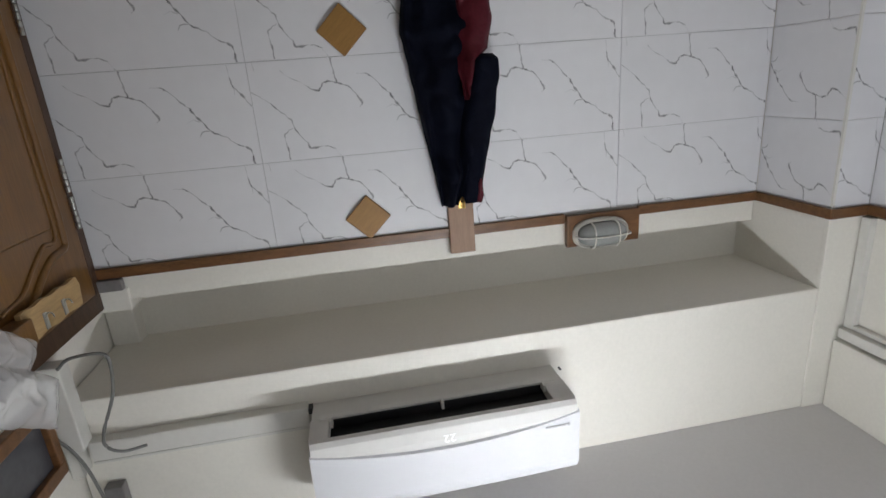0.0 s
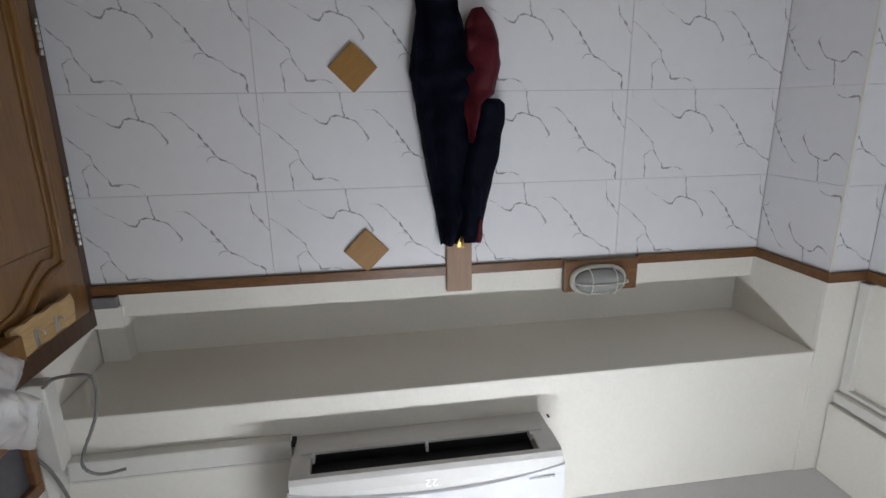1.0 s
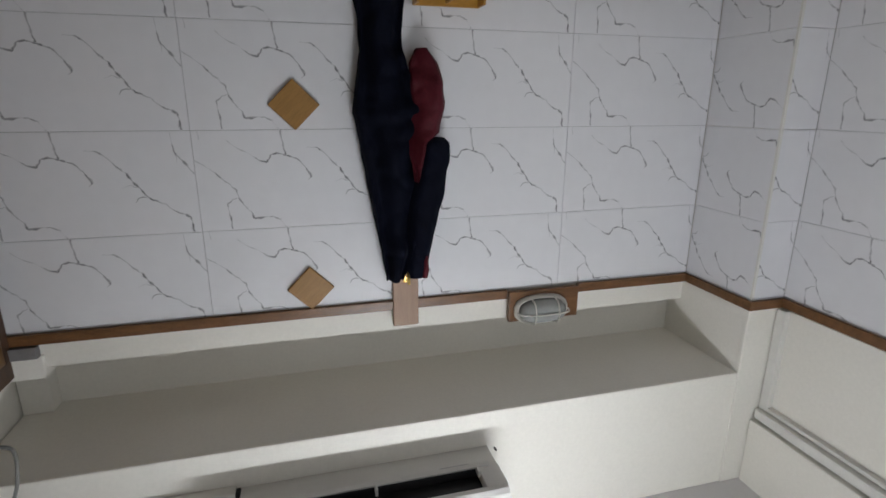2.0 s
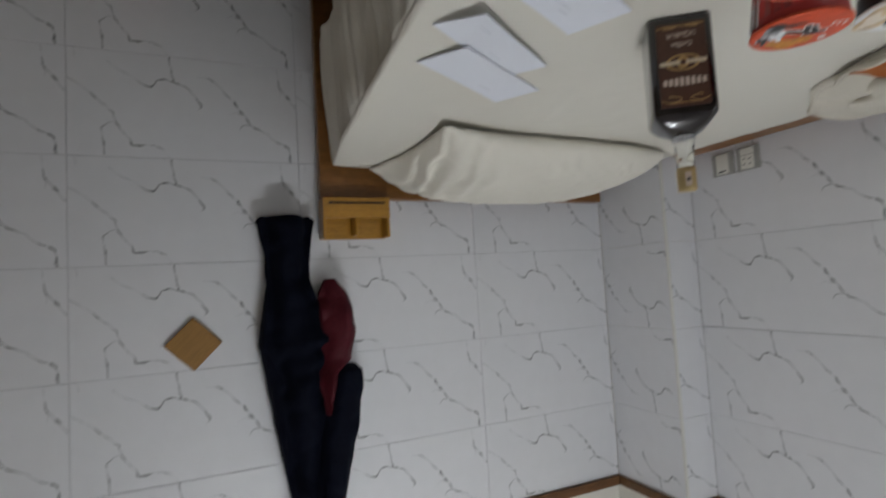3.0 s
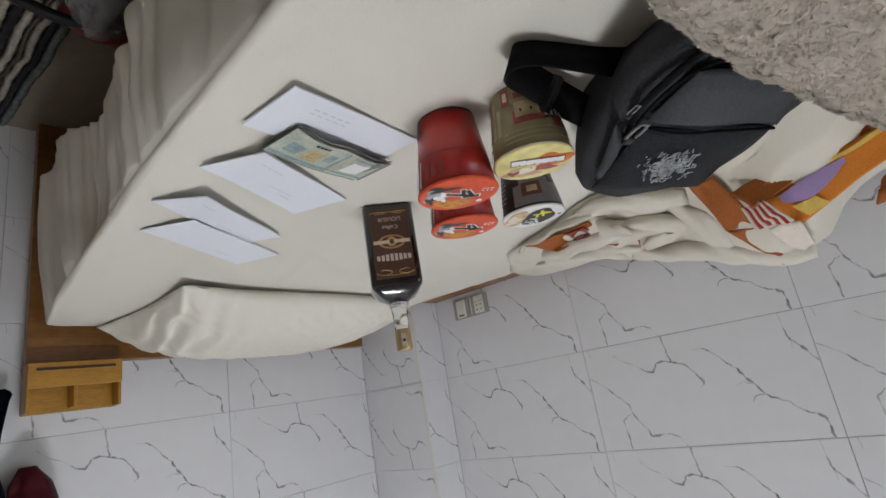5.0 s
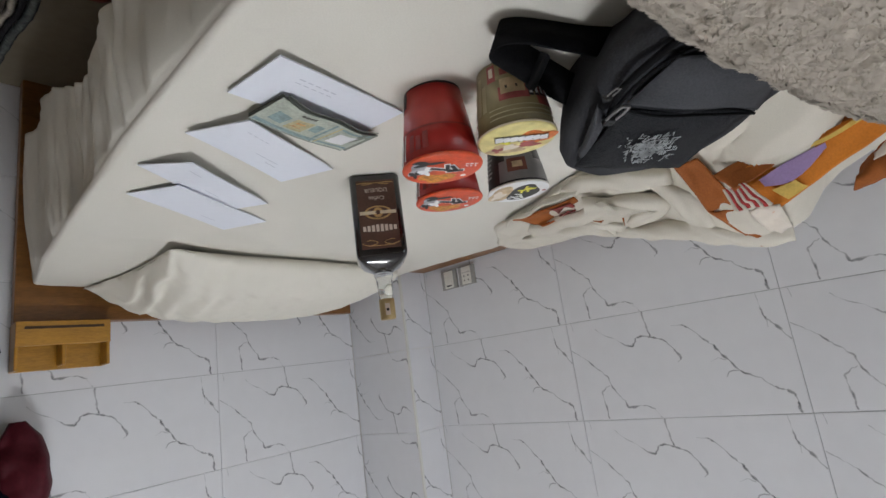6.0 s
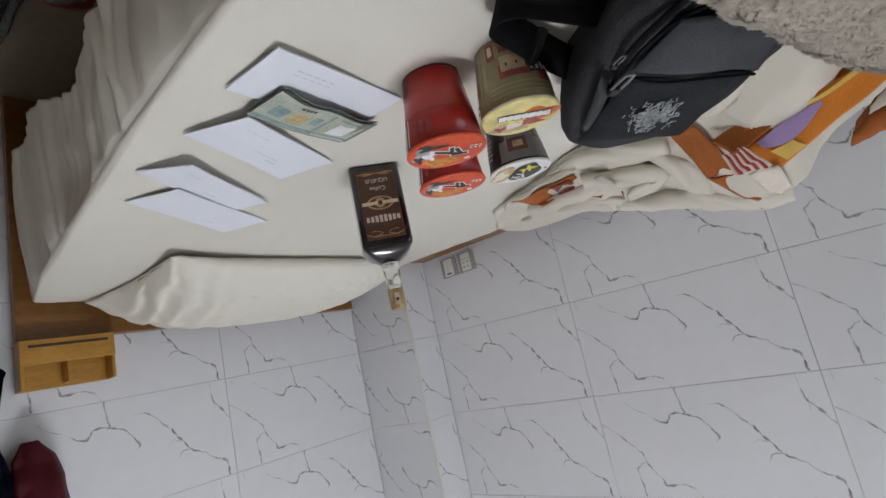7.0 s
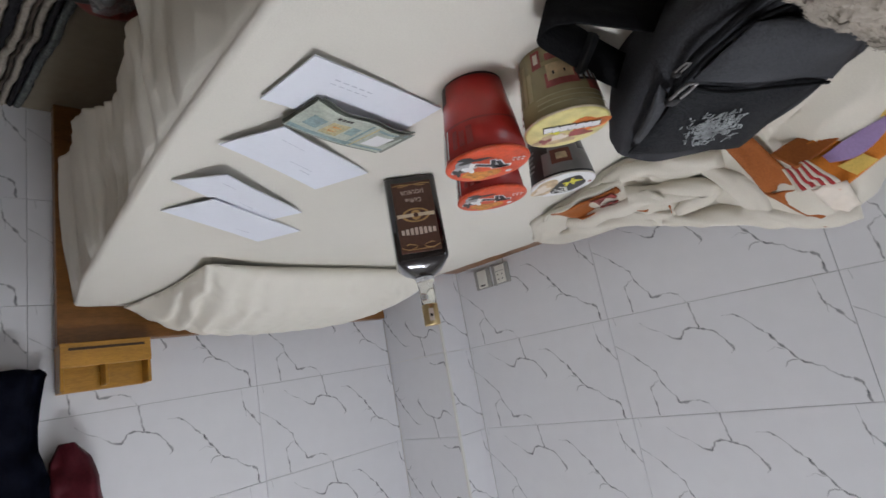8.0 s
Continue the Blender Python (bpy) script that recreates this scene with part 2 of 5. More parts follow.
def link_mesh(name, bm, material, parent=None, label="", smooth=False):
    me = bpy.data.meshes.new(name)
    bm.normal_update()
    bm.to_mesh(me)
    bm.free()
    for x in material if isinstance(material, (list, tuple)) else [material]:
        me.materials.append(M[x])
    if smooth:
        for p in me.polygons:
            p.use_smooth = True
    ob = new(name, me)
    if parent is not None:
        ob.parent = parent
        ob.matrix_parent_inverse = parent.matrix_world.inverted()
    if label:
        ob["label"] = label
    return ob


def part(name, bm, material, parent, label="", smooth=False):
    return link_mesh(name, bm, material, parent, label, smooth)


def thing(name, at, label, category, group="", kind=""):
    ob = new(name)
    ob.empty_display_size = 0.05
    ob.location = at
    ob.matrix_world = Matrix.Translation(at)
    return tagged(ob, label, category, group, kind)


def box(x0, y0, z0, x1, y1, z1, bevel=0.0, bm=None, segments=2, m=None):
    bm = bm or bmesh.new()
    got = bmesh.ops.create_cube(bm, size=1)["verts"]
    for v in got:
        v.co = Vector(((x0 + x1) / 2 + v.co.x * (x1 - x0), (y0 + y1) / 2 + v.co.y * (y1 - y0), (z0 + z1) / 2 + v.co.z * (z1 - z0)))
    if bevel:
        edges = list({e for v in got for e in v.link_edges})
        got = bmesh.ops.bevel(bm, geom=edges, offset=bevel, segments=segments, affect="EDGES", profile=0.5)["verts"]
    if m is not None:
        bmesh.ops.transform(bm, matrix=m, verts=list({v for v in bm.verts}))
    return bm


def lathe(rows, n=32, bm=None, m=None, cap0=True, cap1=True):
    """Rings of (radius, z) round the z axis."""
    bm = bm or bmesh.new()
    rings = []
    for r, z in rows:
        rings.append([bm.verts.new((r * math.cos(2 * math.pi * i / n), r * math.sin(2 * math.pi * i / n), z)) for i in range(n)])
    for a, b in zip(rings, rings[1:]):
        for i in range(n):
            bm.faces.new((a[i], a[(i + 1) % n], b[(i + 1) % n], b[i]))
    if cap0:
        bm.faces.new(rings[0][::-1])
    if cap1:
        bm.faces.new(rings[-1])
    if m is not None:
        bmesh.ops.transform(bm, matrix=m, verts=[v for r in rings for v in r])
    return bm


def tube(points, r, n=8, bm=None):
    """A round bar along points, closed at its ends."""
    bm = bm or bmesh.new()
    pts = [Vector(p) for p in points]
    rings = []
    for i, p in enumerate(pts):
        d = (pts[min(i + 1, len(pts) - 1)] - pts[max(i - 1, 0)]).normalized()
        up = Vector((0, 0, 1)) if abs(d.z) < 0.9 else Vector((0, 1, 0))
        a = d.cross(up).normalized()
        b = d.cross(a).normalized()
        rings.append([bm.verts.new(p + r * (math.cos(2 * math.pi * k / n) * a + math.sin(2 * math.pi * k / n) * b)) for k in range(n)])
    for s, t in zip(rings, rings[1:]):
        for k in range(n):
            bm.faces.new((s[k], s[(k + 1) % n], t[(k + 1) % n], t[k]))
    bm.faces.new(rings[0][::-1])
    bm.faces.new(rings[-1])
    return bm


def spline(points, per=8):
    """A smooth line through points (Catmull-Rom)."""
    p = [Vector(q) for q in points]
    p = [2 * p[0] - p[1]] + p + [2 * p[-1] - p[-2]]
    out = []
    for i in range(1, len(p) - 2):
        for k in range(per):
            t = k / per
            a, b, c, d = p[i - 1], p[i], p[i + 1], p[i + 2]
            out.append(0.5 * (2 * b + (c - a) * t + (2 * a - 5 * b + 4 * c - d) * t * t + (3 * b - a - 3 * c + d) * t ** 3))
    out.append(p[-2])
    return out


def sheet_mesh(f, nu, nv, thick=0.0, bm=None):
    """A cloth from f(u, v), u and v from 0 to 1; thick > 0 gives it a back."""
    bm = bm or bmesh.new()
    g = [[bm.verts.new(f(i / nu, j / nv)) for j in range(nv + 1)] for i in range(nu + 1)]
    for i in range(nu):
        for j in range(nv):
            bm.faces.new((g[i][j], g[i + 1][j], g[i + 1][j + 1], g[i][j + 1]))
    if thick:
        bm.normal_update()
        bmesh.ops.solidify(bm, geom=bm.faces[:], thickness=thick)
    return bm


def prism(outline, h, m=None, bm=None):
    """A flat slab of outline (x, y), h thick, from z = 0 up."""
    bm = bm or bmesh.new()
    a = [bm.verts.new((x, y, 0)) for x, y in outline]
    b = [bm.verts.new((x, y, h)) for x, y in outline]
    n = len(a)
    bm.faces.new(a[::-1])
    bm.faces.new(b)
    for i in range(n):
        bm.faces.new((a[i], a[(i + 1) % n], b[(i + 1) % n], b[i]))
    if m is not None:
        bmesh.ops.transform(bm, matrix=m, verts=a + b)
    return bm


def nz(x, y, z, s=1.0):
    return noise.noise(Vector((x * s, y * s, z * s)))


def lettering(text, size, material, parent, m, name="lettering", depth=0.0003):
    cu = bpy.data.curves.new(name, "FONT")
    cu.body, cu.size, cu.extrude, cu.align_x, cu.align_y = text, size, depth, "CENTER", "CENTER"
    tmp = bpy.data.objects.new("tmp", cu)
    scene.collection.objects.link(tmp)
    bpy.context.view_layer.update()
    me = bpy.data.meshes.new_from_object(tmp.evaluated_get(bpy.context.evaluated_depsgraph_get()))
    bpy.data.objects.remove(tmp)
    me.materials.clear()
    me.materials.append(M[material])
    ob = new(name, me)
    ob.parent = parent
    ob.matrix_parent_inverse = parent.matrix_world.inverted()
    ob.matrix_basis = m
    return ob


# ---- the room ----
XCOL, YCOL = -1.15, 1.425                               # the corner pillar's free corner
ZT = 1.757                                              # top of the tiles


def structure(name, bm, material, label):
    return tagged(link_mesh(name, bm, material), label, name.split("_")[0], kind="structure")


structure("floor", box(XW - 0.2, YS - 0.2, -0.12, XE + 0.2, YN + 0.4, 0.0), "floor", "beige tiled floor of a small bedroom")
structure("ceiling", box(XW - 0.2, YS - 0.2, ZC, XE + 0.2, YN + 0.4, ZC + 0.12), "ceiling", "plain white painted ceiling")
wall_north = structure("wall_north", box(XCOL, YN + 0.009, 0.0, XE, YN + 0.25, 1.872), "plaster", "white plastered wall with marbled tiles below")
part("recess_back", box(XCOL, 1.835, 1.872, XE, YN + 0.25, ZC), "plaster", wall_north)
wall_west = structure("wall_west", box(XW - 0.2, YS, 0.0, XW - 0.009, YCOL + 0.009, ZC), "plaster", "white side wall tiled up to a wooden rail")
part("upper_beam", box(XW - 0.02, YS, 2.235, -1.235, YCOL - 0.004, ZC, 0.004), "plaster", wall_west)
wall_east = structure("wall_east", box(XE + 0.004, YS, 0.0, XE + 0.2, YN + 0.3, ZC), "plaster", "white plastered wall around a wooden door")
# added out of view: dims the bounce on the hanging sheet
part("bounce_cut_face", box(XE, YS, 0.0, XE + 0.0035, 0.79, 1.86), "beigewall", wall_east, "unseen beige face added to cut bounced light")
# unseen closing wall, kept beige to hold back bounced light
wall_south = structure("wall_south", box(XW, YS - 0.2, 0.0, XE, YS, 1.02), "beigewall", "plain unseen beige wall with an opening added for fill light")
part("wall_top", box(XW, YS - 0.2, 2.28, XE, YS, ZC), "beigewall", wall_south)
part("wall_side", box(XW, YS - 0.2, 1.02, -1.13, YS, 2.28), "beigewall", wall_south)
part("wall_side", box(-0.12, YS - 0.2, 1.02, XE, YS, 2.28), "beigewall", wall_south)
# made-up window, never in view, housing the south fill light
fill_window = thing("added_fill_window", (-0.625, YS, 1.02), "unseen white framed window added around the fill light", "window", kind="structure")
for a in ((-1.13, 1.02, -0.12, 1.06), (-1.13, 2.24, -0.12, 2.28), (-1.13, 1.06, -1.09, 2.24), (-0.16, 1.06, -0.12, 2.24), (-0.645, 1.06, -0.605, 2.24)):
    part("frame", box(a[0], YS - 0.12, a[1], a[2], YS - 0.07, a[3], 0.004), "trunk", fill_window)
pillar = structure("pillar", box(XW - 0.2, YCOL + 0.009, 0.0, XCOL - 0.009, YN + 0.3, ZC), "plaster", "white corner pillar tiled in its lower part")
for z0, z1 in ((ZT + 0.034, ZC),):
    part("upper_face", box(XW, YCOL, z0, XCOL, YCOL + 0.02, z1, 0.003), "plaster", pillar)
    part("upper_side", box(XCOL - 0.02, YCOL + 0.004, z0, XCOL - 0.002, YN + 0.1, z1), "plaster", pillar)
beam = structure("beam", box(XCOL - 0.001, YCOL + 0.004, 2.035, XE, YN + 0.1, ZC, 0.004), "plaster", "white concrete beam above the recess")
part("nib", box(1.10, 1.745, 1.83, XE, 1.84, 1.905, 0.004), "plaster", beam)
part("nib", box(1.115, 1.775, 1.903, XE, 1.84, 2.036, 0.004), "plaster", beam)

# white corner bead of the pillar
part("corner_bead", box(XCOL - 0.008, YCOL - 0.0015, 0.0, XCOL + 0.0015, YCOL + 0.006, ZT, 0.0006), "trunk", pillar)

# ---- wooden rail along the top of the tiles ----
rail = thing("wooden_rail", (0, YN, ZT), "narrow brown varnished wooden rail above the tiles", "rail", kind="structure")
for a in ((-0.375, 1.735, XE - 0.005, 1.752), (XCOL + 0.012, 1.735, -0.66, 1.752), (XCOL, YCOL - 0.012, XCOL + 0.012, 1.752),
          (XW + 0.012, YCOL - 0.012, XCOL, YCOL + 0.002), (XW, -1.8, XW + 0.012, YCOL)):
    part("length", box(a[0], a[1], ZT, a[2], a[3], ZT + 0.033, 0.002), "trim", rail)

# ---- west window: white frame and closed white shutter above the rail ----
win = thing("window_1", (XW, 0.6, 1.8), "white framed high window closed by a white panel", "window", kind="structure")
part("panel", box(XW - 0.006, -0.5, 1.795, XW + 0.004, 1.40, 2.19), "plaster", win)
part("head_rail", box(XW - 0.004, -0.5, 2.19, XW + 0.045, 1.418, 2.226, 0.003), "trunk", win)
part("inner_rail", box(XW - 0.004, -0.5, 2.172, XW + 0.025, 1.40, 2.186, 0.002), "trunk", win)
part("jamb", box(XW - 0.004, 1.385, 1.795, XW + 0.026, 1.42, 2.188, 0.003), "trunk", win)

# ---- tube lamp under the ceiling ----
lamp = thing("ceiling_lamp", (LAMP_AT[0], LAMP_AT[1], ZC), "white batten lamp with one lit tube under the ceiling", "lamp")
LX0, LX1 = LAMP_AT[0] - LAMP_LONG / 2, LAMP_AT[0] + LAMP_LONG / 2
part("batten", box(LX0 - 0.03, LAMP_AT[1] - 0.03, ZC - 0.055, LX1 + 0.03, LAMP_AT[1] + 0.03, ZC - 0.001, 0.006), "acbody", lamp, "white metal batten")
for x in (LX0 - 0.014, LX1 + 0.014):
    part("tube_holder", box(x - 0.011, LAMP_AT[1] - 0.018, LAMP_AT[2] - 0.016, x + 0.011, LAMP_AT[1] + 0.018, ZC - 0.05, 0.004), "acbody", lamp)
part("tube", lathe([(LAMP_R - 0.004, 0), (LAMP_R, 0.004), (LAMP_R, LAMP_LONG - 0.004), (LAMP_R - 0.004, LAMP_LONG)], 16, m=pose(LX0, LAMP_AT[1], LAMP_AT[2], 0, 90, 0)), "lampface", lamp, "lit glass tube", True)

# ---- north wall: diamonds, plank with hook, garment, bulkhead lamp ----
for x, z in ((0.327, 1.108), (0.314, 1.688)):
    d = tagged(link_mesh("wooden_diamond", box(-0.053, -0.012, -0.053, 0.053, 0.002, 0.053, 0.003), "diamond"),
               "small square of brown plywood fixed cornerwise on tiles", "wall plaque", "wooden diamonds on the wall")
    d.matrix_world = pose(x, YN - 0.002, z, 0, 45, 0)

plank = thing("hook_plank", (0, YN, 1.70), "short brown wooden plank with a brass coat hook", "hook plank")
part("board", box(-0.042, 1.728, 1.59, 0.046, 1.7485, 1.848, 0.003), "plank", plank)
hk = box(-0.007, 1.722, 1.645, 0.012, 1.728, 1.690, 0.003)
lathe([(0.0028, 0), (0.0028, 0.003)], 10, hk, pose(0.0025, 1.722, 1.68, 90))
lathe([(0.0028, 0), (0.0028, 0.003)], 10, hk, pose(0.0025, 1.722, 1.657, 90))
tube(spline([(0.0025, 1.722, 1.66), (0.0025, 1.69, 1.645), (0.0025, 1.668, 1.655), (0.0025, 1.662, 1.675)]), 0.004, 8, hk)
part("hook", hk, "brass", plank, "brass hook", True)


def hanging(rows, folds, seed, amp=0.012, n=72):
    """A limp hanging cloth: rows of (z, left x, right x, front y, back y)."""
    bm = bmesh.new()
    zs = np.linspace(rows[0][0], rows[-1][0], 110)
    src = np.array(rows)[::-1]
    rings = []
    for z in zs:
        xl, xr, yf, yb = (np.interp(z, src[:, 0], src[:, k]) for k in (1, 2, 3, 4))
        cx, cy, a, b = (xl + xr) / 2, (yf + yb) / 2, (xr - xl) / 2, (yb - yf) / 2
        ring = []
        for i in range(n):
            t = 2 * math.pi * i / n
            c, s = math.cos(t), math.sin(t)
            px = cx + a * math.copysign(abs(c) ** 0.65, c)
            wave = math.sin(folds * t + seed + 2.4 * nz(px * 5, z * 2.2, seed)) * amp * (0.4 + 0.6 * abs(s))
            crease = amp * (1.9 * nz(px * 12, z * 7, seed + 3) + 1.1 * (0.5 - abs(nz(px * 16 + z * 9, z * 11 - px * 10, seed + 7)) * 2))
            py = cy + b * s * (1 if s < 0 else 0.9) + (wave + crease if s < 0 else 0.2 * wave)
            ring.append(bm.verts.new((px + 0.005 * nz(z * 14, seed, t), min(py, 1.7465), z)))
        rings.append(ring)
    for p, q in zip(rings, rings[1:]):
        for i in range(n):
            bm.faces.new((p[i], p[(i + 1) % n], q[(i + 1) % n], q[i]))
    bm.faces.new(rings[0][::-1])
    bm.faces.new(rings[-1])
    bmesh.ops.recalc_face_normals(bm, faces=bm.faces[:])
    return bm


jacket = thing("jacket", (0, 1.70, 1.68), "dark navy jacket with maroon lining hanging on a hook", "jacket")
part("body", hanging([(1.672, 0.012, 0.068, 1.70, 1.735), (1.64, 0.004, 0.072, 1.685, 1.74), (1.55, -0.02, 0.087, 1.665, 1.74), (1.40, -0.04, 0.115, 1.655, 1.745),
                      (1.22, -0.05, 0.142, 1.65, 1.745), (1.13, -0.042, 0.160, 1.65, 1.745), (1.05, -0.024, 0.147, 1.66, 1.745), (0.955, 0.005, 0.131, 1.67, 1.745),
                      (0.86, 0.002, 0.136, 1.675, 1.745), (0.785, -0.008, 0.148, 1.68, 1.745), (0.765, -0.016, 0.156, 1.683, 1.745), (0.752, 0.000, 0.140, 1.690, 1.745)], 5, 0.3, 0.016), "navy", jacket, "", True)
part("sleeve", hanging([(1.668, -0.060, 0.0, 1.70, 1.735), (1.64, -0.066, 0.004, 1.682, 1.74), (1.55, -0.086, 0.0, 1.662, 1.74), (1.40, -0.112, -0.01, 1.648, 1.74),
                        (1.28, -0.138, -0.03, 1.636, 1.735), (1.22, -0.134, -0.046, 1.636, 1.732), (1.205, -0.118, -0.055, 1.648, 1.725)], 3, 2.1, 0.008), "navy", jacket, "", True)
part("lining", hanging([(1.335, -0.024, -0.016, 1.628, 1.648), (1.29, -0.040, -0.010, 1.626, 1.66), (1.225, -0.056, 0.0, 1.630, 1.70), (1.190, -0.105, 0.004, 1.638, 1.72), (1.10, -0.121, -0.020, 1.645, 1.735),
                        (1.04, -0.116, -0.010, 1.65, 1.74), (0.985, -0.098, -0.014, 1.66, 1.74), (0.945, -0.066, -0.036, 1.67, 1.74)], 3, 4.0, 0.010), "maroon", jacket, "maroon lining", True)
part("piping", hanging([(1.668, -0.066, -0.052, 1.690, 1.71), (1.64, -0.068, -0.046, 1.676, 1.70), (1.60, -0.066, -0.05, 1.668, 1.69), (1.585, -0.063, -0.057, 1.668, 1.68)], 1, 1.0, 0.002), "maroon", jacket, "", True)

bulk = thing("bulkhead_lamp", (-0.5, 1.74, 1.80), "oval caged bulkhead lamp on a wooden plate, unlit", "wall lamp")
part("plate", box(-0.656, 1.722, 1.762, -0.378, 1.746, 1.878, 0.004), "trim", bulk, "brown wooden plate")


def oval(rows, n=40):
    """Rings of (half width, half height, depth) on the wall."""
    bm = bmesh.new()
    rings = [[bm.verts.new((-0.5 + a * math.copysign(abs(math.cos(t)) ** 0.75, math.cos(t)), 1.722 - d, 1.832 + b * math.copysign(abs(math.sin(t)) ** 0.75, math.sin(t))))
              for t in (2 * math.pi * i / n for i in range(n))] for a, b, d in rows]
    for p, q in zip(rings, rings[1:]):
        for i in range(n):
            bm.faces.new((p[i], p[(i + 1) % n], q[(i + 1) % n], q[i]))
    bm.faces.new(rings[-1])
    bm.faces.new(rings[0][::-1])
    bmesh.ops.recalc_face_normals(bm, faces=bm.faces[:])
    return bm


part("base", oval([(0.104, 0.055, 0.0), (0.104, 0.055, 0.012), (0.096, 0.048, 0.016)]), "cage", bulk, "", True)
part("glass", oval([(0.090, 0.044, 0.014), (0.088, 0.042, 0.035), (0.078, 0.035, 0.052), (0.052, 0.021, 0.062), (0.01, 0.004, 0.065)]), "lampglass", bulk, "frosted ribbed glass", True)
ring_pts = [(-0.5 + 0.098 * math.copysign(abs(math.cos(t)) ** 0.75, math.cos(t)), 1.700, 1.832 + 0.050 * math.copysign(abs(math.sin(t)) ** 0.75, math.sin(t)))
            for t in (2 * math.pi * i / 36 for i in range(37))]
part("guard_ring", tube(ring_pts, 0.0028), "cage", bulk, "", True)
for x in (-0.545, -0.455):
    part("guard_bar", tube(spline([(x, 1.70, 1.88), (x, 1.665, 1.868), (x, 1.652, 1.832), (x, 1.665, 1.796), (x, 1.70, 1.784)]), 0.0026), "cage", bulk, "", True)
part("guard_bar", tube(spline([(-0.6, 1.70, 1.832), (-0.585, 1.662, 1.832), (-0.5, 1.652, 1.832), (-0.415, 1.662, 1.832), (-0.4, 1.70, 1.832)]), 0.0026), "cage", bulk, "", True)

# ---- air conditioner on the beam ----
ac = thing("air_conditioner", (0.175, YCOL, 2.16), "white wall-mounted air conditioner with its flap open", "air conditioner")
AX0, AX1 = -0.195, 0.545


def profile_body(rows, x0, x1, taper=0.0):
    """A body along x from a closed profile of (y, z)."""
    bm = bmesh.new()
    a = [bm.verts.new((x0, y, z)) for y, z in rows]
    b = [bm.verts.new((x1, y, z)) for y, z in rows]
    n = len(rows)
    for i in range(n):
        bm.faces.new((a[i], a[(i + 1) % n], b[(i + 1) % n], b[i]))
    bm.faces.new(a[::-1])
    bm.faces.new(b)
    bmesh.ops.recalc_face_normals(bm, faces=bm.faces[:])
    return bm


S0, S1 = 1.250, 1.335                     # the outlet slot, front to back
part("rear_body", profile_body([(YCOL + 0.004, 2.158), (S1, 2.156), (S1, 2.21), (1.30, 2.26), (1.262, 2.30), (1.262, 2.40), (1.29, 2.425), (YCOL + 0.004, 2.44)], AX0, AX1), "acbody", ac)
part("chin", profile_body([(S0, 2.156), (1.236, 2.158), (1.226, 2.17), (1.2185, 2.20), (1.2185, 2.26), (1.262, 2.30), (1.262, 2.22)], AX0, AX1), "acbody", ac)
part("side_cap", box(AX0 - 0.004, 1.245, 2.156, AX0 + 0.062, S1 + 0.006, 2.22, 0.004), "acbody", ac)
part("side_cap", box(AX1 - 0.05, 1.245, 2.156, AX1 + 0.004, S1 + 0.006, 2.22, 0.004), "acbody", ac)
part("outlet_liner", box(AX0 + 0.06, S1 - 0.005, 2.159, AX1 - 0.05, S1 - 0.001, 2.215), "acdark", ac)
part("outlet", box(AX0 + 0.06, S0 + 0.004, 2.185, AX1 - 0.05, S1 - 0.002, 2.20), "acdark", ac, "black air outlet")
part("flap", box(-0.345, -0.0025, -0.007, 0.345, 0.0025, 0.007, 0.0018, m=pose((AX0 + AX1) / 2 + 0.003, 1.331, 2.145, 68)), "acbody", ac, "open white air flap")
for x in (AX0 + 0.066, 0.175, AX1 - 0.056):
    part("flap_arm", box(x - 0.004, 1.305, 2.146, x + 0.004, 1.332, 2.168, 0.0015), "acbody", ac)


def front_panel():
    bm = bmesh.new()
    nu = 40
    cols = []
    for i in [-1] + list(range(nu + 1)) + [nu + 1]:
        u = min(1.0, max(0.0, i / nu))
        x = AX0 - 0.004 + u * (AX1 - AX0 + 0.008)
        s = 2 * u - 1
        z0 = 2.185 + 0.037 * (1 - abs(s) ** 2.0)
        rows = [(1.2165, z0), (1.209, z0 + 0.004)] + [(1.209 + 0.004 * k / 4, z0 + 0.004 + (2.345 - z0) * k / 4) for k in range(1, 5)] + \
               [(1.217, 2.365), (1.228, 2.385), (1.25, 2.405), (1.30, 2.42)]
        back = 0.055 if i in (-1, nu + 1) else 0.0           # the ends fold back on the body
        cols.append([bm.verts.new((x, max(y + 0.008 * s * s, 1.217 + back if back else 0), z)) for y, z in rows])
    for p, q in zip(cols, cols[1:]):
        for a, b, c, d in zip(p, q, q[1:], p[1:]):
            bm.faces.new((a, b, c, d))
    return bm


part("front_panel", front_panel(), "acwhite", ac, "glossy white curved front panel")
lettering("22", 0.036, "digits", ac, pose(0.175, 1.2165, 2.198, 88, 0, 0), "digits", 0.0004)
part("brand_bar", box(-0.155, 1.2095, 2.216, -0.095, 1.2105, 2.222), "greyprint", ac)
part("brand_mark", prism([(0, 0), (0.008, 0.006), (0, 0.012), (-0.004, 0.006)], 0.001, pose(-0.165, 1.2115, 2.213, 90)), "greyprint", ac)
part("label_bar", box(-0.11, 1.352, 2.1545, -0.02, 1.356, 2.157), "greyprint", ac)
part("pipe_stub", box(AX1 - 0.001, 1.39, 2.150, AX1 + 0.012, 1.42, 2.168, 0.002), "acdark", ac)

trunk = tagged(link_mesh("pipe_trunking", box(AX1 + 0.012, 1.392, 2.146, 1.145, YCOL + 0.004, 2.21, 0.003), "trunk"), "white plastic pipe trunking along the beam", "trunking")
part("cover_lip", box(AX1 + 0.014, 1.389, 2.205, 1.143, 1.393, 2.213, 0.001), "trunk", trunk)
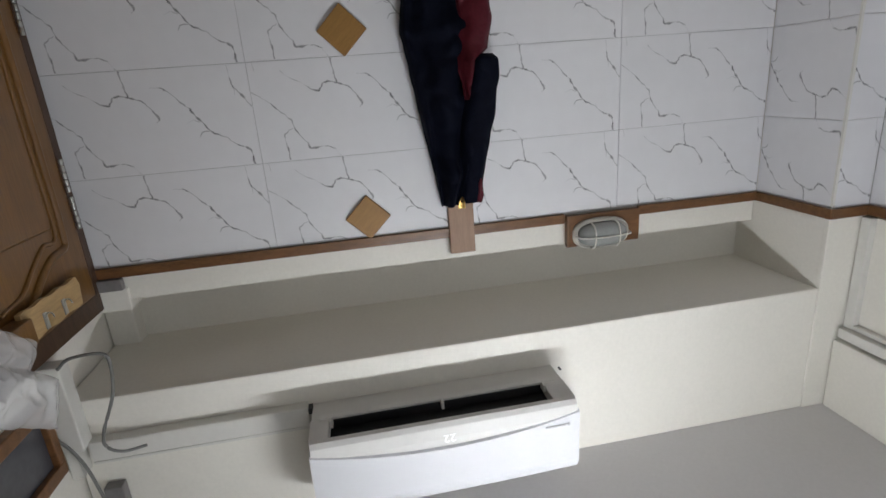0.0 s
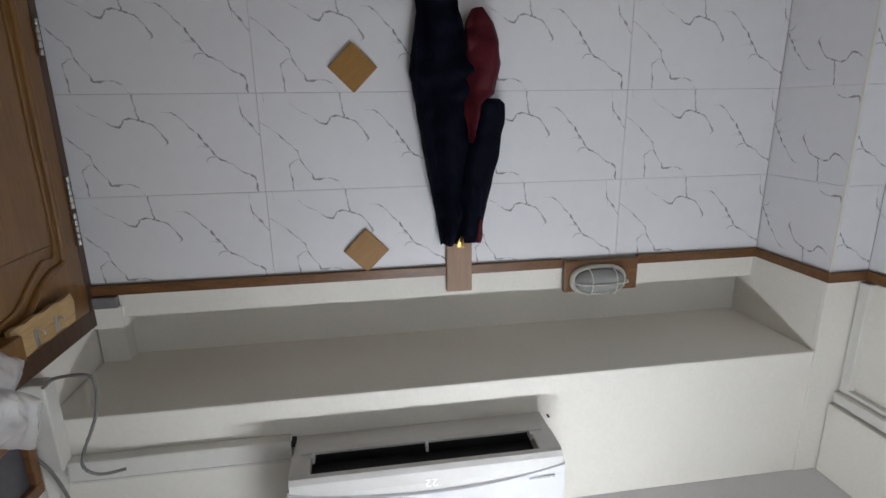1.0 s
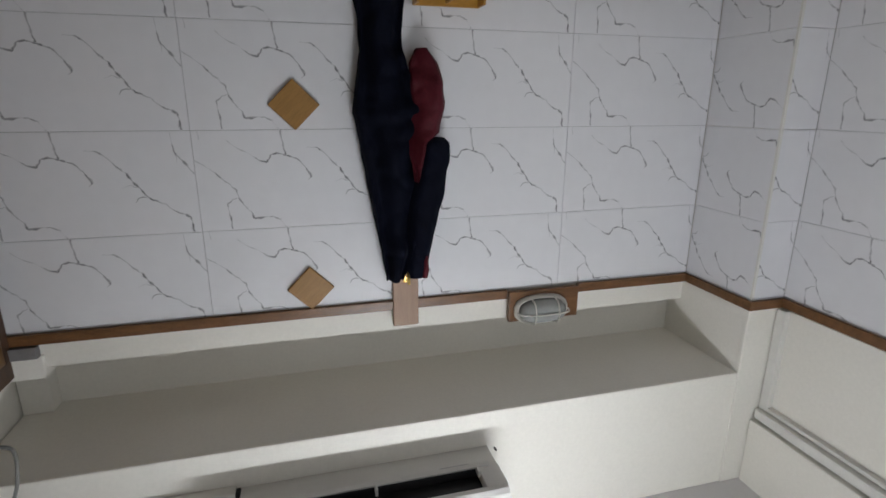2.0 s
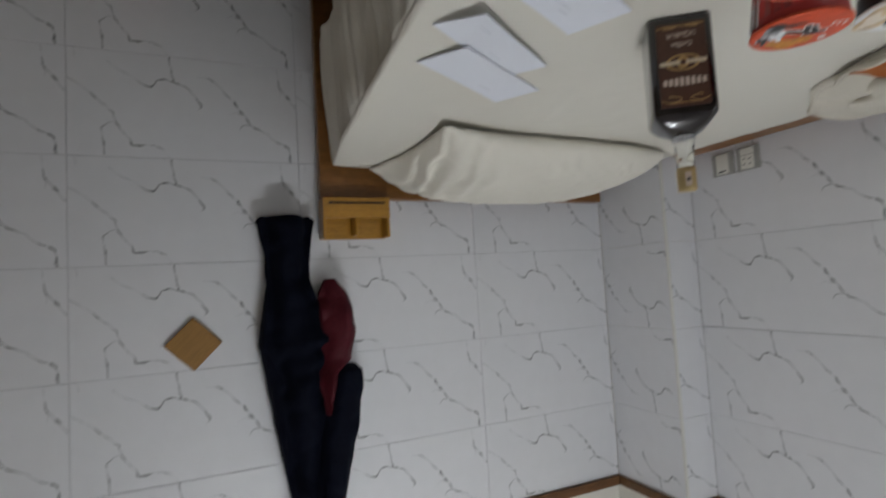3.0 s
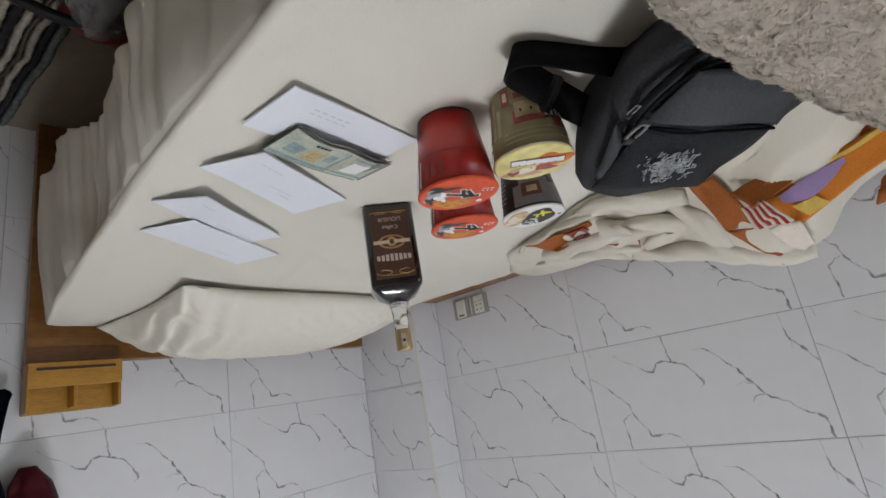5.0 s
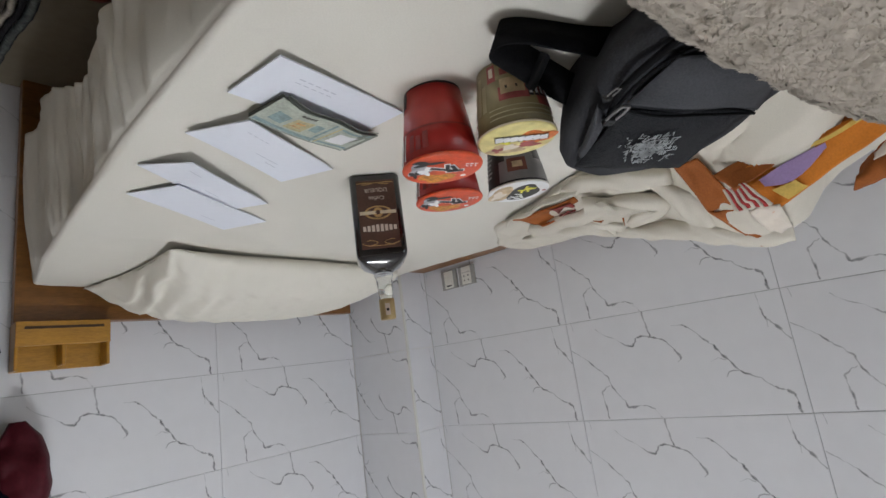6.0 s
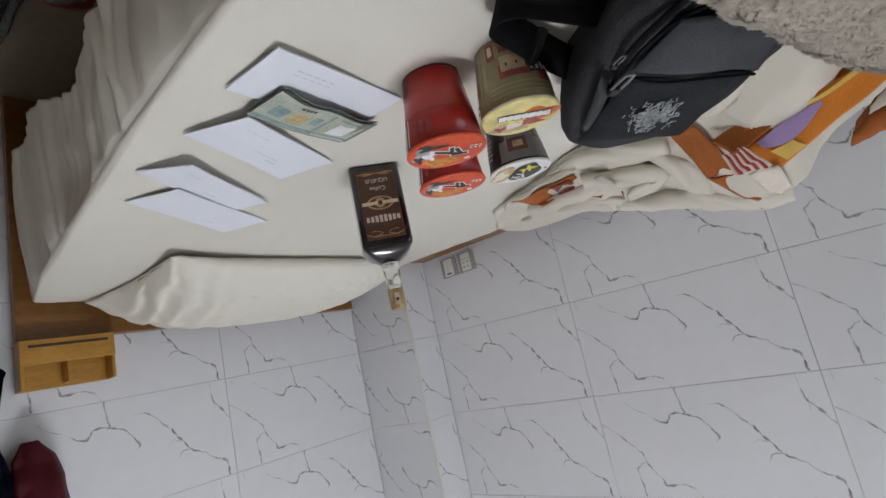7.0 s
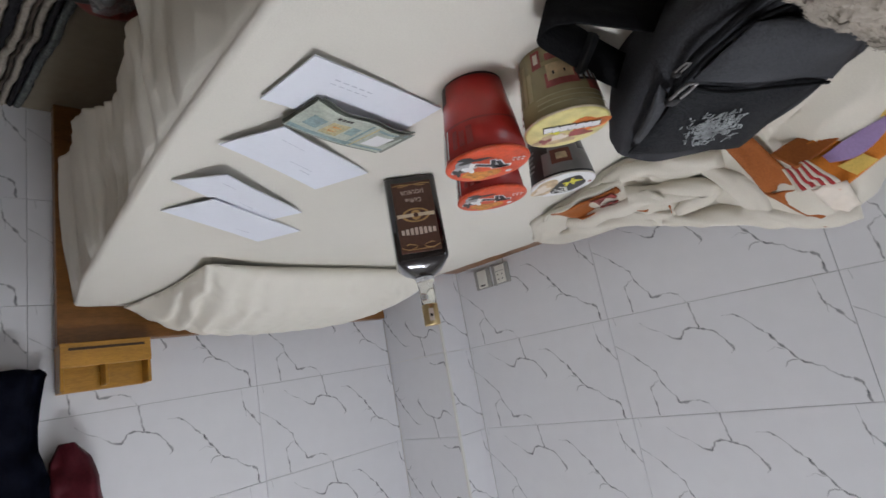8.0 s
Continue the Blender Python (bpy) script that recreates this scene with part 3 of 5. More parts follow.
nail = tagged(link_mesh("wall_nail", tube([(-0.222, YCOL + 0.004, 2.172), (-0.222, YCOL - 0.012, 2.170)], 0.003), "black"), "small dark nail in the beam", "nail")

# ---- east side: door, frame, hooks, bag, transom, cables ----
door = thing("door_1", (XE, 1.3, 0), "varnished brown wooden panel door, closed", "door", kind="structure")
part("leaf", box(XE - 0.03, 0.86, 0.01, XE + 0.01, 1.700, 1.825, 0.004), "door", door)


def moulding(points, r):
    bm = bmesh.new()
    return tube(spline(points, 6), r, 8, bm)


XD = XE - 0.031
part("panel_moulding", moulding([(XD, 1.62, 0.9), (XD, 1.62, 1.2), (XD, 1.62, 1.5), (XD, 1.615, 1.615), (XD, 1.60, 1.645), (XD, 1.53, 1.655), (XD, 1.46, 1.69), (XD, 1.38, 1.745), (XD, 1.28, 1.76),
                                (XD, 1.18, 1.745), (XD, 1.10, 1.69), (XD, 1.03, 1.655), (XD, 0.96, 1.645), (XD, 0.945, 1.6), (XD, 0.94, 1.2), (XD, 0.94, 0.9)], 0.011), "door", door, "", True)
part("panel_field", box(XE - 0.037, 1.0, 0.92, XE - 0.029, 1.565, 1.58, 0.006), "door", door)
part("panel_bead", moulding([(XD, 1.585, 0.9), (XD, 1.585, 1.3), (XD, 1.582, 1.59), (XD, 1.51, 1.615), (XD, 1.44, 1.655), (XD, 1.37, 1.70), (XD, 1.28, 1.715)], 0.006), "door", door, "", True)
part("head", box(XE - 0.02, 0.80, 1.83, XE + 0.01, 1.745, 1.89, 0.003), "doorframe", door, "dark wooden door head")
part("post", box(XE - 0.028, 1.704, 0.0, XE + 0.01, 1.7405, 1.829, 0.003), "doorframe", door, "dark wooden door post")
for z in (0.98, 1.405, 1.515):
    hinge = part("hinge", box(XE - 0.034, 1.694, z, XE - 0.03, 1.712, z + 0.10, 0.001), "doorframe", door)
    for k in range(5):
        part("knuckle", lathe([(0.0055, 0), (0.0062, 0.003), (0.0062, 0.015), (0.0055, 0.018)], 10, m=Matrix.Translation((XE - 0.037, 1.703, z + 0.003 + k * 0.0195))), "steel", hinge, "", True)

hooks = thing("hook_board", (XE - 0.05, 1.44, 1.75), "pale wooden board with two coat hooks hung on the door", "hook board")
wave = [(1.30 + 0.265 * k / 24, 1.722 - 0.0022 * math.sin(k * 0.9)) for k in range(25)] + [(1.575, 1.745), (1.57, 1.77)] + [(1.565 - 0.265 * k / 24, 1.800 + 0.002 * math.sin(k * 0.7)) for k in range(25)]
part("board", prism([(y, z) for y, z in wave], 0.012, pose(XE - 0.046, 0, 0) @ Matrix(((0, 0, -1, 0), (1, 0, 0, 0), (0, 1, 0, 0), (0, 0, 0, 1))) @ Matrix.Identity(4)), "hookwood", hooks)
for y in (1.385, 1.475):
    part("hook", tube(spline([(XE - 0.060, y, 1.780), (XE - 0.063, y, 1.760), (XE - 0.070, y, 1.753), (XE - 0.078, y, 1.757), (XE - 0.080, y, 1.766)]), 0.0018), "steel", hooks, "small steel hook", True)
    part("hook_base", box(XE - 0.062, y - 0.008, 1.752, XE - 0.058, y + 0.008, 1.795, 0.002), "steel", hooks)
tagged(link_mesh("wooden_block", box(XE - 0.075, 1.18, 1.735, XE - 0.031, 1.312, 1.80, 0.004), "door"), "brown wooden block fixed at the top of the door", "block")

transom = thing("window_2", (XE, 1.0, 2.1), "dark glazed transom in a brown wooden frame", "window", kind="structure")
for a in ((0.2, 1.968, 1.345, 2.005), (0.2, 2.150, 1.345, 2.185), (1.318, 2.005, 1.345, 2.150)):
    part("frame", box(XE - 0.022, a[0], a[1], XE + 0.01, a[2], a[3], 0.003), "trim", transom)
part("pane", box(XE - 0.006, 0.2, 2.005, XE + 0.006, 1.318, 2.150), "glassdark", transom, "dark glass pane")

riser = tagged(link_mesh("cable_riser", box(1.145, 1.372, 1.90, 1.198, 1.424, 2.155, 0.004), "trunk"), "white vertical cable duct below the ceiling", "cable duct")
part("lower_duct", box(1.168, 1.376, 2.154, 1.199, 1.424, 2.240, 0.003), "trunk", riser)
part("end_cap", box(1.095, 1.392, 2.300, 1.145, 1.426, 2.375, 0.003), "tape", riser, "grey end piece")
tagged(link_mesh("grey_bracket", box(1.103, 1.722, 1.792, 1.188, 1.748, 1.829, 0.003), "tape"), "grey taped end piece above the rail", "bracket")
tagged(link_mesh("loose_cable", tube(spline([(1.12, 1.33, 1.885), (1.075, 1.31, 1.852), (1.0, 1.30, 1.845), (0.985, 1.30, 1.875), (1.0, 1.30, 1.96), (1.045, 1.30, 2.06), (1.055, 1.31, 2.11), (1.03, 1.33, 2.145), (0.985, 1.36, 2.158)]), 0.0042), "cable"),
       "loose grey cable with a bare end", "cable")
tagged(link_mesh("thick_cable", tube(spline([(1.192, 1.34, 2.05), (1.182, 1.345, 2.09), (1.160, 1.35, 2.135), (1.142, 1.355, 2.20), (1.132, 1.36, 2.28), (1.125, 1.37, 2.38), (1.125, 1.38, ZC)]), 0.0044), "cable"),
       "grey cable rising to the ceiling", "cable")


def crumpled(c, size, seed, squash=0.5, rough=0.22, sub=4):
    bm = bmesh.new()
    bmesh.ops.create_icosphere(bm, subdivisions=sub, radius=1)
    for v in bm.verts:
        p = v.co.copy()
        k = 1 + rough * (nz(p.x, p.y, p.z + seed, 1.4) + 0.7 * abs(nz(p.x + seed, p.y, p.z, 3.1)) + 0.4 * abs(nz(p.x, p.y + seed, p.z, 7)))
        v.co = Vector((c[0] + p.x * size[0] * k, c[1] + p.y * size[1] * k, c[2] + p.z * size[2] * k))
    return bm


bag = thing("plastic_bag", (1.06, 1.08, 1.72), "crumpled translucent white plastic bag hanging by the door", "plastic bag")


def film_sheet(depth, seed):
    """Crinkled film between its own left and right edges, bulging towards the room."""
    def f(u, v):
        ly, lz = np.interp(v, [0, 1], [1.03, 0.94]), np.interp(v, [0, 1], [1.615, 1.785])
        ry, rz = np.interp(v, [0, 0.38, 0.62, 1], [1.236, 1.185, 1.245, 1.204]), np.interp(v, [0, 0.38, 0.62, 1], [1.765, 1.812, 1.880, 1.974])
        y, z = ly + (ry - ly) * u, lz + (rz - lz) * u
        e = math.sin(math.pi * min(1, max(0, v))) ** 0.5 * math.sin(math.pi * (0.5 + 0.5 * u)) ** 0.4
        waist = 0.45 + 0.55 * min(1.0, abs(v - 0.42) / 0.22)
        crease = 0.020 * (0.5 - abs(nz(y * 9 + z * 6, z * 9, seed)) * 2) + 0.012 * (0.5 - abs(nz(y * 22, z * 18 - y * 12, seed + 4)) * 2) + 0.006 * nz(y * 50, z * 50, seed)
        return Vector((1.085 - depth * e * waist - crease * e, y + 0.010 * nz(z * 16, 0, seed) * u, z + 0.008 * nz(y * 22, 1, seed)))
    return sheet_mesh(f, 60, 60)


part("film", film_sheet(0.055, 3.0), "plastic", bag, "", True)
part("film", film_sheet(-0.012, 9.0), "plastic", bag, "", True)

# ---- bed ----
ZB = 0.615                                # top of the sheet


def bed_edge(y):
    return float(np.interp(y, [-0.4, 0.45, 0.7, 1.35, 1.62], [0.04, 0.026, 0.020, -0.024, -0.058]))


bed = thing("bed", (-0.62, 0.7, 0), "wooden bed with a plain brown headboard", "bed")
part("headboard", box(-1.12, 1.70, 0.0, -0.035, 1.738, 0.697, 0.003), "bedwood", bed, "brown wooden headboard")
part("side_rail", box(-1.282, -0.45, 0.0, -1.140, 1.415, 0.586, 0.004), "bedwood", bed)
part("side_rail", box(-0.205, -0.45, 0.05, -0.175, 1.70, 0.34, 0.004), "doorframe", bed)
part("base", box(-1.138, -0.45, 0.20, -0.21, 1.70, 0.345), "doorframe", bed)
for x in (-1.10, -0.26):
    for y in (-0.40, 1.6):
        part("leg", box(x - 0.03, y - 0.03, 0.0, x + 0.03, y + 0.03, 0.20, 0.003), "doorframe", bed)
part("mattress", box(-1.105, -0.44, 0.346, -0.07, 1.64, 0.596, 0.02), "sheet", bed)


def sheet_point(u, v):
    """u runs across from the wall side over the top and down the free side; v from foot to head."""
    y = -0.46 + v * 2.115
    xe = bed_edge(y)
    # rounded head end
    head = max(0.0, (y - 1.61) / 0.045)
    drop = 0.10 * head ** 2.2
    r = 0.010
    top = ZB - drop + 0.0022 * nz(u * 9, y * 5, 0, 1) * 1.2
    if u < 0.06:
        t = u / 0.06
        return Vector((-1.125 + 0.003 * nz(y * 5, 0, 1), y, 0.42 + t * (top - 0.42 - 0.02)))
    if u < 0.62:
        t = (u - 0.06) / 0.56
        x = -1.125 + t * (xe - r + 1.125)
        edge = max(0.0, 1 - (x + 1.125) / 0.05)
        wr = 0.003 * math.exp(-((x + 0.42 + 0.22 * (y - 1.05)) / 0.012) ** 2) * math.exp(-((y - 1.03) / 0.10) ** 2)
        wr += 0.006 * math.exp(-((y - 0.385 - 0.45 * x) / 0.009) ** 2) * max(0, 1 - abs(x - 0.015) / 0.05)
        wr += 0.006 * max(0, nz(x * 2.2 + y * 3.1, y * 1.2 - x * 2, 5)) + 0.0028 * (0.4 - abs(nz(x * 5 + y * 7, y * 2.2 - x * 3, 8)) * 1.6) + 0.0008 * nz(x * 26, y * 26, 4)
        return Vector((x, y, top + wr - 0.02 * edge ** 2))
    if u < 0.70:
        a = (u - 0.62) / 0.08 * math.pi / 2
        return Vector((xe - r + r * math.sin(a), y, top - r + r * math.cos(a)))
    t = (u - 0.70) / 0.30
    hem = float(np.interp(y, [-0.4, 0.4, 0.6, 0.76, 0.85, 0.95, 1.05, 1.3, 1.6], [0.38, 0.40, 0.44, 0.465, 0.45, 0.41, 0.36, 0.31, 0.31])) + 0.014 * nz(y * 7, 2, 0)
    z = top - r + t * (hem - top + r)
    ph = 66 * (y + 0.03 * t) + 4.5 * nz(y * 4, t * 0.4, 4)
    pleat = 0.017 * abs(math.sin(ph / 2)) ** 0.8 + 0.008 * abs(math.sin(ph * 0.83 + 1.3)) ** 0.8 - 0.014
    wide = 0.011 * math.sin(y * 13 + 1.6 * math.sin(y * 5) + 0.5 * t)
    small = 0.005 * nz(y * 26, t * 0.8, 8) + 0.003 * (0.5 - abs(nz(y * 18 + 2 * t, t * 2.0, 2)) * 2)
    fold = t ** 0.45 * (1 - 0.50 * t) * (1.9 * wide + 2.0 * pleat * (0.6 + 0.7 * nz(y * 6, t, 9)) + small)
    flare = 0.020 * t
    sag = 0.007 * math.sin(math.pi * min(1, t * 1.1)) * nz(y * 3 + 4, t * 2, 1)
    return Vector((xe + fold + flare + sag - 0.012 * head, y - 0.006 * math.sin(9 * t + y * 12) * t, z))


sheet = tagged(link_mesh("bed_sheet", sheet_mesh(sheet_point, 150, 380, 0.0015), "sheet", smooth=True), "cream cotton bed sheet hanging over the bed's side", "bed sheet")


def pillow_mesh():
    """a runs from the wall end (-1) to the free end (1), b from front to back."""
    bm = bmesh.new()
    n, k = 120, 70
    ga = [-1.0, -0.85, -0.5, 0.0, 0.5, 0.8, 1.0]

    def f(s, u, v):
        a, b = 2 * u - 1, 2 * v - 1
        front = float(np.interp(a, ga, [1.29, 1.225, 1.180, 1.165, 1.152, 1.138, 1.118]))
        back = float(np.interp(a, ga, [1.40, 1.52, 1.605, 1.630, 1.635, 1.625, 1.585]))
        y = front + (back - front) * v + 0.006 * nz(a * 6, b, 3)
        x = -0.59 + 0.43 * a - (0.035 * (1 - b * b) + 0.038 * (1 - v)) * max(0.0, a) ** 6
        lift = max(0.0, 1 - abs(a) ** 4)
        seam = 0.626 + 0.016 * lift + (0.045 * v ** 1.5) * max(0.0, 1 - abs(a) ** 3)
        body = max(0.0, (1 - abs(a) ** 2.6)) ** 0.6 * max(0.0, (1 - abs(b + 0.0) ** 2.4)) ** 0.62
        pull = max(0.0, (a - 0.30) / 0.70)
        wr = 0.020 * math.sin(40 * a + 5 * b + 3 * nz(a * 4, b * 3, 1)) * pull * (1 - 0.5 * abs(b)) + 0.012 * (0.5 - abs(nz(a * 10 - b * 2, b * 3, 12)) * 2) * pull
        wr += 0.007 * (0.5 - abs(nz(a * 9 + b * 3, b * 5, 22)) * 2) * max(0.0, -b) + 0.0035 * nz(a * 14, b * 8, 7)
        corner = 0.016 * max(0.0, a - 0.86) / 0.14 * max(0.0, -b - 0.4)
        if s > 0:
            return Vector((x, y, seam + 0.078 * body + wr * (0.15 + body) + corner))
        return Vector((x, y, max(ZB + 0.004, seam - 0.05 * body) + corner))

    for s in (1, -1):
        g = [[bm.verts.new(f(s, i / n, j / k)) for j in range(k + 1)] for i in range(n + 1)]
        for i in range(n):
            for j in range(k):
                q = (g[i][j], g[i + 1][j], g[i + 1][j + 1], g[i][j + 1])
                bm.faces.new(q if s > 0 else q[::-1])
    bmesh.ops.remove_doubles(bm, verts=bm.verts[:], dist=0.0015)
    return bm


pillow = tagged(link_mesh("pillow", pillow_mesh(), "pillow", smooth=True), "plump cream pillow leaning on the headboard", "pillow")

organiser = thing("wall_organiser", (-0.14, 1.70, 0.70), "small honey-coloured wooden organiser with two compartments", "organiser")
part("back", box(-0.244, 1.728, 0.699, -0.034, 1.738, 0.822, 0.002), "shelfwood", organiser)
part("floor", box(-0.244, 1.676, 0.699, -0.034, 1.728, 0.708, 0.002), "shelfwood", organiser)
part("front", box(-0.244, 1.664, 0.699, -0.034, 1.675, 0.762, 0.002), "shelfwood", organiser)
# no opening cut: the slot's shade is a dark strip on the front
part("slot", box(-0.228, 1.6628, 0.712, -0.052, 1.6648, 0.719), "slot", organiser, "slot drawn as a dark strip")
for x in (-0.244, -0.142, -0.043):
    part("divider", box(x, 1.670, 0.706, x + 0.009, 1.728, 0.822 if x != -0.142 else 0.815, 0.003), "shelfwood", organiser)

# ---- sockets on the west wall ----
for y0, kind in ((1.249, "switch"), (1.161, "socket")):
    s = thing("wall_socket", (XW, y0 + 0.04, 0.64), "ivory double socket on a grey plate" if kind == "socket" else "ivory switch on a grey plate beside the socket", "socket", "sockets on the wall")
    part("plate", box(XW, y0, 0.602, XW + 0.009, y0 + 0.076, 0.676, 0.002), "sockplate", s)
    part("insert", box(XW + 0.008, y0 + 0.016, 0.606, XW + 0.012, y0 + 0.060, 0.672, 0.0015), "sock", s)
    if kind == "socket":
        for k in range(2):
            for dy in (0.028, 0.048):
                part("pin_hole", lathe([(0.0026, 0), (0.0026, 0.001)], 8, m=pose(XW + 0.0125, y0 + dy, 0.641 + 0.017 * k, 0, 90)), "black", s)
        part("module_line", box(XW + 0.0115, y0 + 0.018, 0.627, XW + 0.0126, y0 + 0.058, 0.629), "sockplate", s)
    else:
        part("rocker", box(XW + 0.011, y0 + 0.022, 0.63, XW + 0.015, y0 + 0.054, 0.655, 0.001), "sock", s)
        part("mark", box(XW + 0.0115, y0 + 0.026, 0.661, XW + 0.0126, y0 + 0.05, 0.666), "black", s)

# ---- envelopes and banknotes on the sheet ----


def envelope(corner, along, length, width, lift, curl, bars, label, thick=0.0016):
    """A paper envelope: corner (x, y), direction of its long edge in degrees, size in metres."""
    e = thing("envelope", (corner[0], corner[1], ZB), label, "envelope", "envelopes on the bed")
    d = radians(along)
    ax, ay = Vector((math.cos(d), math.sin(d), 0)), Vector((-math.sin(d), math.cos(d), 0))

    def f(u, v):
        h = ZB + 0.0035 + thick + lift * (1 - v) * (0.5 + 0.5 * math.cos(math.pi * (u - 0.15))) + curl * (2 * u - 1) ** 2
        return Vector((corner[0], corner[1], 0)) + ax * length * u + ay * width * v + Vector((0, 0, h))

    part("paper", sheet_mesh(f, 24, 12, -thick), "paper", e)
    for u0, u1, v0, v1 in bars:
        part("writing_bar", sheet_mesh(lambda u, v, a=u0, b=u1, c=v0, g=v1: f(a + (b - a) * u, c + (g - c) * v) + Vector((0, 0, 0.0004)), 4, 1), "pencil", e)
    return e


def quad_env(p0, p1, p3, *rest):
    """From three corners: start, end of the long edge, other end of the short edge."""
    a = math.degrees(math.atan2(p1[1] - p0[1], p1[0] - p0[0]))
    return envelope(p0, a, math.dist(p0, p1), -math.dist(p0, p3), *rest)


boxes5 = [(0.22 + 0.058 * k, 0.26 + 0.058 * k, 0.22, 0.24) for k in range(5)] + [(0.22 + 0.058 * k, 0.26 + 0.058 * k, 0.31, 0.325) for k in range(5)] + [(0.70, 0.82, 0.80, 0.815)]
quad_env((-0.037, 0.405), (-0.228, 0.425), (-0.038, 0.500), 0.0015, 0.001, boxes5, "white paper envelope with faint address boxes, lying flat", 0.0018)
quad_env((-0.070, 0.530), (-0.260, 0.624), (-0.026, 0.614), 0.009, 0.002, [(0.13 + 0.06 * k, 0.17 + 0.06 * k, 0.24, 0.255) for k in range(4)] + [(0.45, 0.70, 0.62, 0.632), (0.62, 0.74, 0.72, 0.735)], "white paper envelope with faint writing, its edge raised")
quad_env((-0.062, 0.674), (-0.252, 0.812), (-0.004, 0.732), 0.012, 0.002, [(0.12, 0.26, 0.28, 0.295), (0.52, 0.7, 0.66, 0.675)], "white paper envelope lying over another one")
quad_env((-0.086, 0.780), (-0.306, 0.914), (-0.046, 0.866), 0.006, 0.001, [(0.6, 0.75, 0.75, 0.765)], "white paper envelope partly under another one")

cash = thing("banknote_stack", (-0.16, 0.51, ZB), "small stack of green banknotes lying on an envelope", "banknotes")
NA, NB, NW = Vector((-0.079, 0.466, 0)), Vector((-0.231, 0.487, 0)), Vector((0.010, 0.062, 0))


def note_point(u, v, h):
    base = NA + (NB - NA) * u + NW * v
    bend = 0.009 * math.sin(math.pi * min(1, max(0, u * 1.15 - 0.05))) * (1 - 0.6 * v) + 0.004 * math.sin(3 * math.pi * u) * (1 - v)
    return base + Vector((0, 0, ZB + 0.007 + h + bend))


for k in range(7):
    off = Vector((0.004 * math.sin(k * 2.3), 0.004 * math.cos(k * 1.7), 0))
    part("banknote", sheet_mesh(lambda u, v, k=k, off=off: note_point(u, v, 0.0012 * k) + off, 14, 6, 0.0008), "noteface" if k == 6 else "noteedge", cash)


def note_print(u0, u1, v0, v1, m):
    off = Vector((0.004 * math.sin(6 * 2.3), 0.004 * math.cos(6 * 1.7), 0.0013))
    part("print", sheet_mesh(lambda u, v: note_point(u0 + (u1 - u0) * u, v0 + (v1 - v0) * v, 0.0072) + off, 8, 3), m, cash)


note_print(0.01, 0.60, 0.84, 0.97, "noteblue")
note_print(0.60, 0.99, 0.82, 0.90, "noteblue")
note_print(0.56, 0.585, 0.05, 0.95, "noteblue")
note_print(0.62, 0.64, 0.05, 0.95, "notegold")
note_print(0.64, 0.99, 0.06, 0.14, "noteblue")
note_print(0.24, 0.42, 0.30, 0.78, "notegold")
note_print(0.28, 0.37, 0.42, 0.70, "amber")
note_print(0.08, 0.20, 0.34, 0.72, "noteblue")
note_print(0.44, 0.53, 0.30, 0.60, "noteblue")
note_print(0.69, 0.90, 0.26, 0.76, "white")
for k in range(4):
    note_print(0.22 + 0.04 * k, 0.25 + 0.04 * k, 0.08, 0.17, "capdark")

# ---- liquor bottle ----
bottle = thing("liquor_bottle", (-0.369, 0.653, ZB), "square dark glass liquor bottle with a brown label", "bottle")
BM = Matrix.Translation((-0.369, 0.653, ZB + 0.001)) @ Matrix.Rotation(math.atan2(-0.047, -0.058) + math.pi, 4, "Z")


def bottle_ring(bm, half, z, c):
    k = half - c
    pts = []
    for sx, sy in ((1, 1), (-1, 1), (-1, -1), (1, -1)):
        for j in range(5):
            a = math.atan2(sy, sx) - math.pi / 4 + j * math.pi / 8
            pts.append(bm.verts.new((sx * k + c * math.cos(a), sy * k + c * math.sin(a), z)))
    return pts


def bottle_body(rows, cap=True):
    bm = bmesh.new()
    rings = [bottle_ring(bm, *r) for r in rows]
    for a, b in zip(rings, rings[1:]):
        n = len(a)
        for i in range(n):
            bm.faces.new((a[i], a[(i + 1) % n], b[(i + 1) % n], b[i]))
    bm.faces.new(rings[0][::-1])
    if cap:
        bm.faces.new(rings[-1])
    bmesh.ops.recalc_face_normals(bm, faces=bm.faces[:])
    bmesh.ops.transform(bm, matrix=BM, verts=bm.verts[:])
    return bm


part("body", bottle_body([(0.0395, 0.0, 0.008), (0.0425, 0.004, 0.008), (0.0425, 0.138, 0.008), (0.0412, 0.144, 0.009), (0.031, 0.156, 0.011), (0.020, 0.1635, 0.013), (0.016, 0.167, 0.0155)]), "bottle", bottle, "", True)
part("neck", lathe([(0.0150, 0.166), (0.0158, 0.170), (0.0158, 0.174), (0.0138, 0.178), (0.0122, 0.20), (0.0122, 0.222)], 28, m=BM), "clear", bottle, "clear glass neck", True)
part("cap", lathe([(0.0125, 0.212), (0.0132, 0.213), (0.0132, 0.244), (0.0124, 0.2465), (0.001, 0.2468)], 28, m=BM), "capgold", bottle, "gold screw cap", True)
part("cap_mark", box(-0.004, -0.0137, 0.220, 0.004, -0.0128, 0.240, m=BM), "labelpale", bottle)
part("cap_mark", box(-0.0022, -0.0142, 0.2285, 0.0022, -0.0134, 0.233, m=BM), "capdark", bottle)
label_face = part("label", box(-0.0325, -0.0436, 0.012, 0.0325, -0.0422, 0.132, 0.0005, m=BM), "label", bottle, "brown paper label with gold print")
LF = BM @ pose(0, -0.0440, 0, 90, 0, 0)
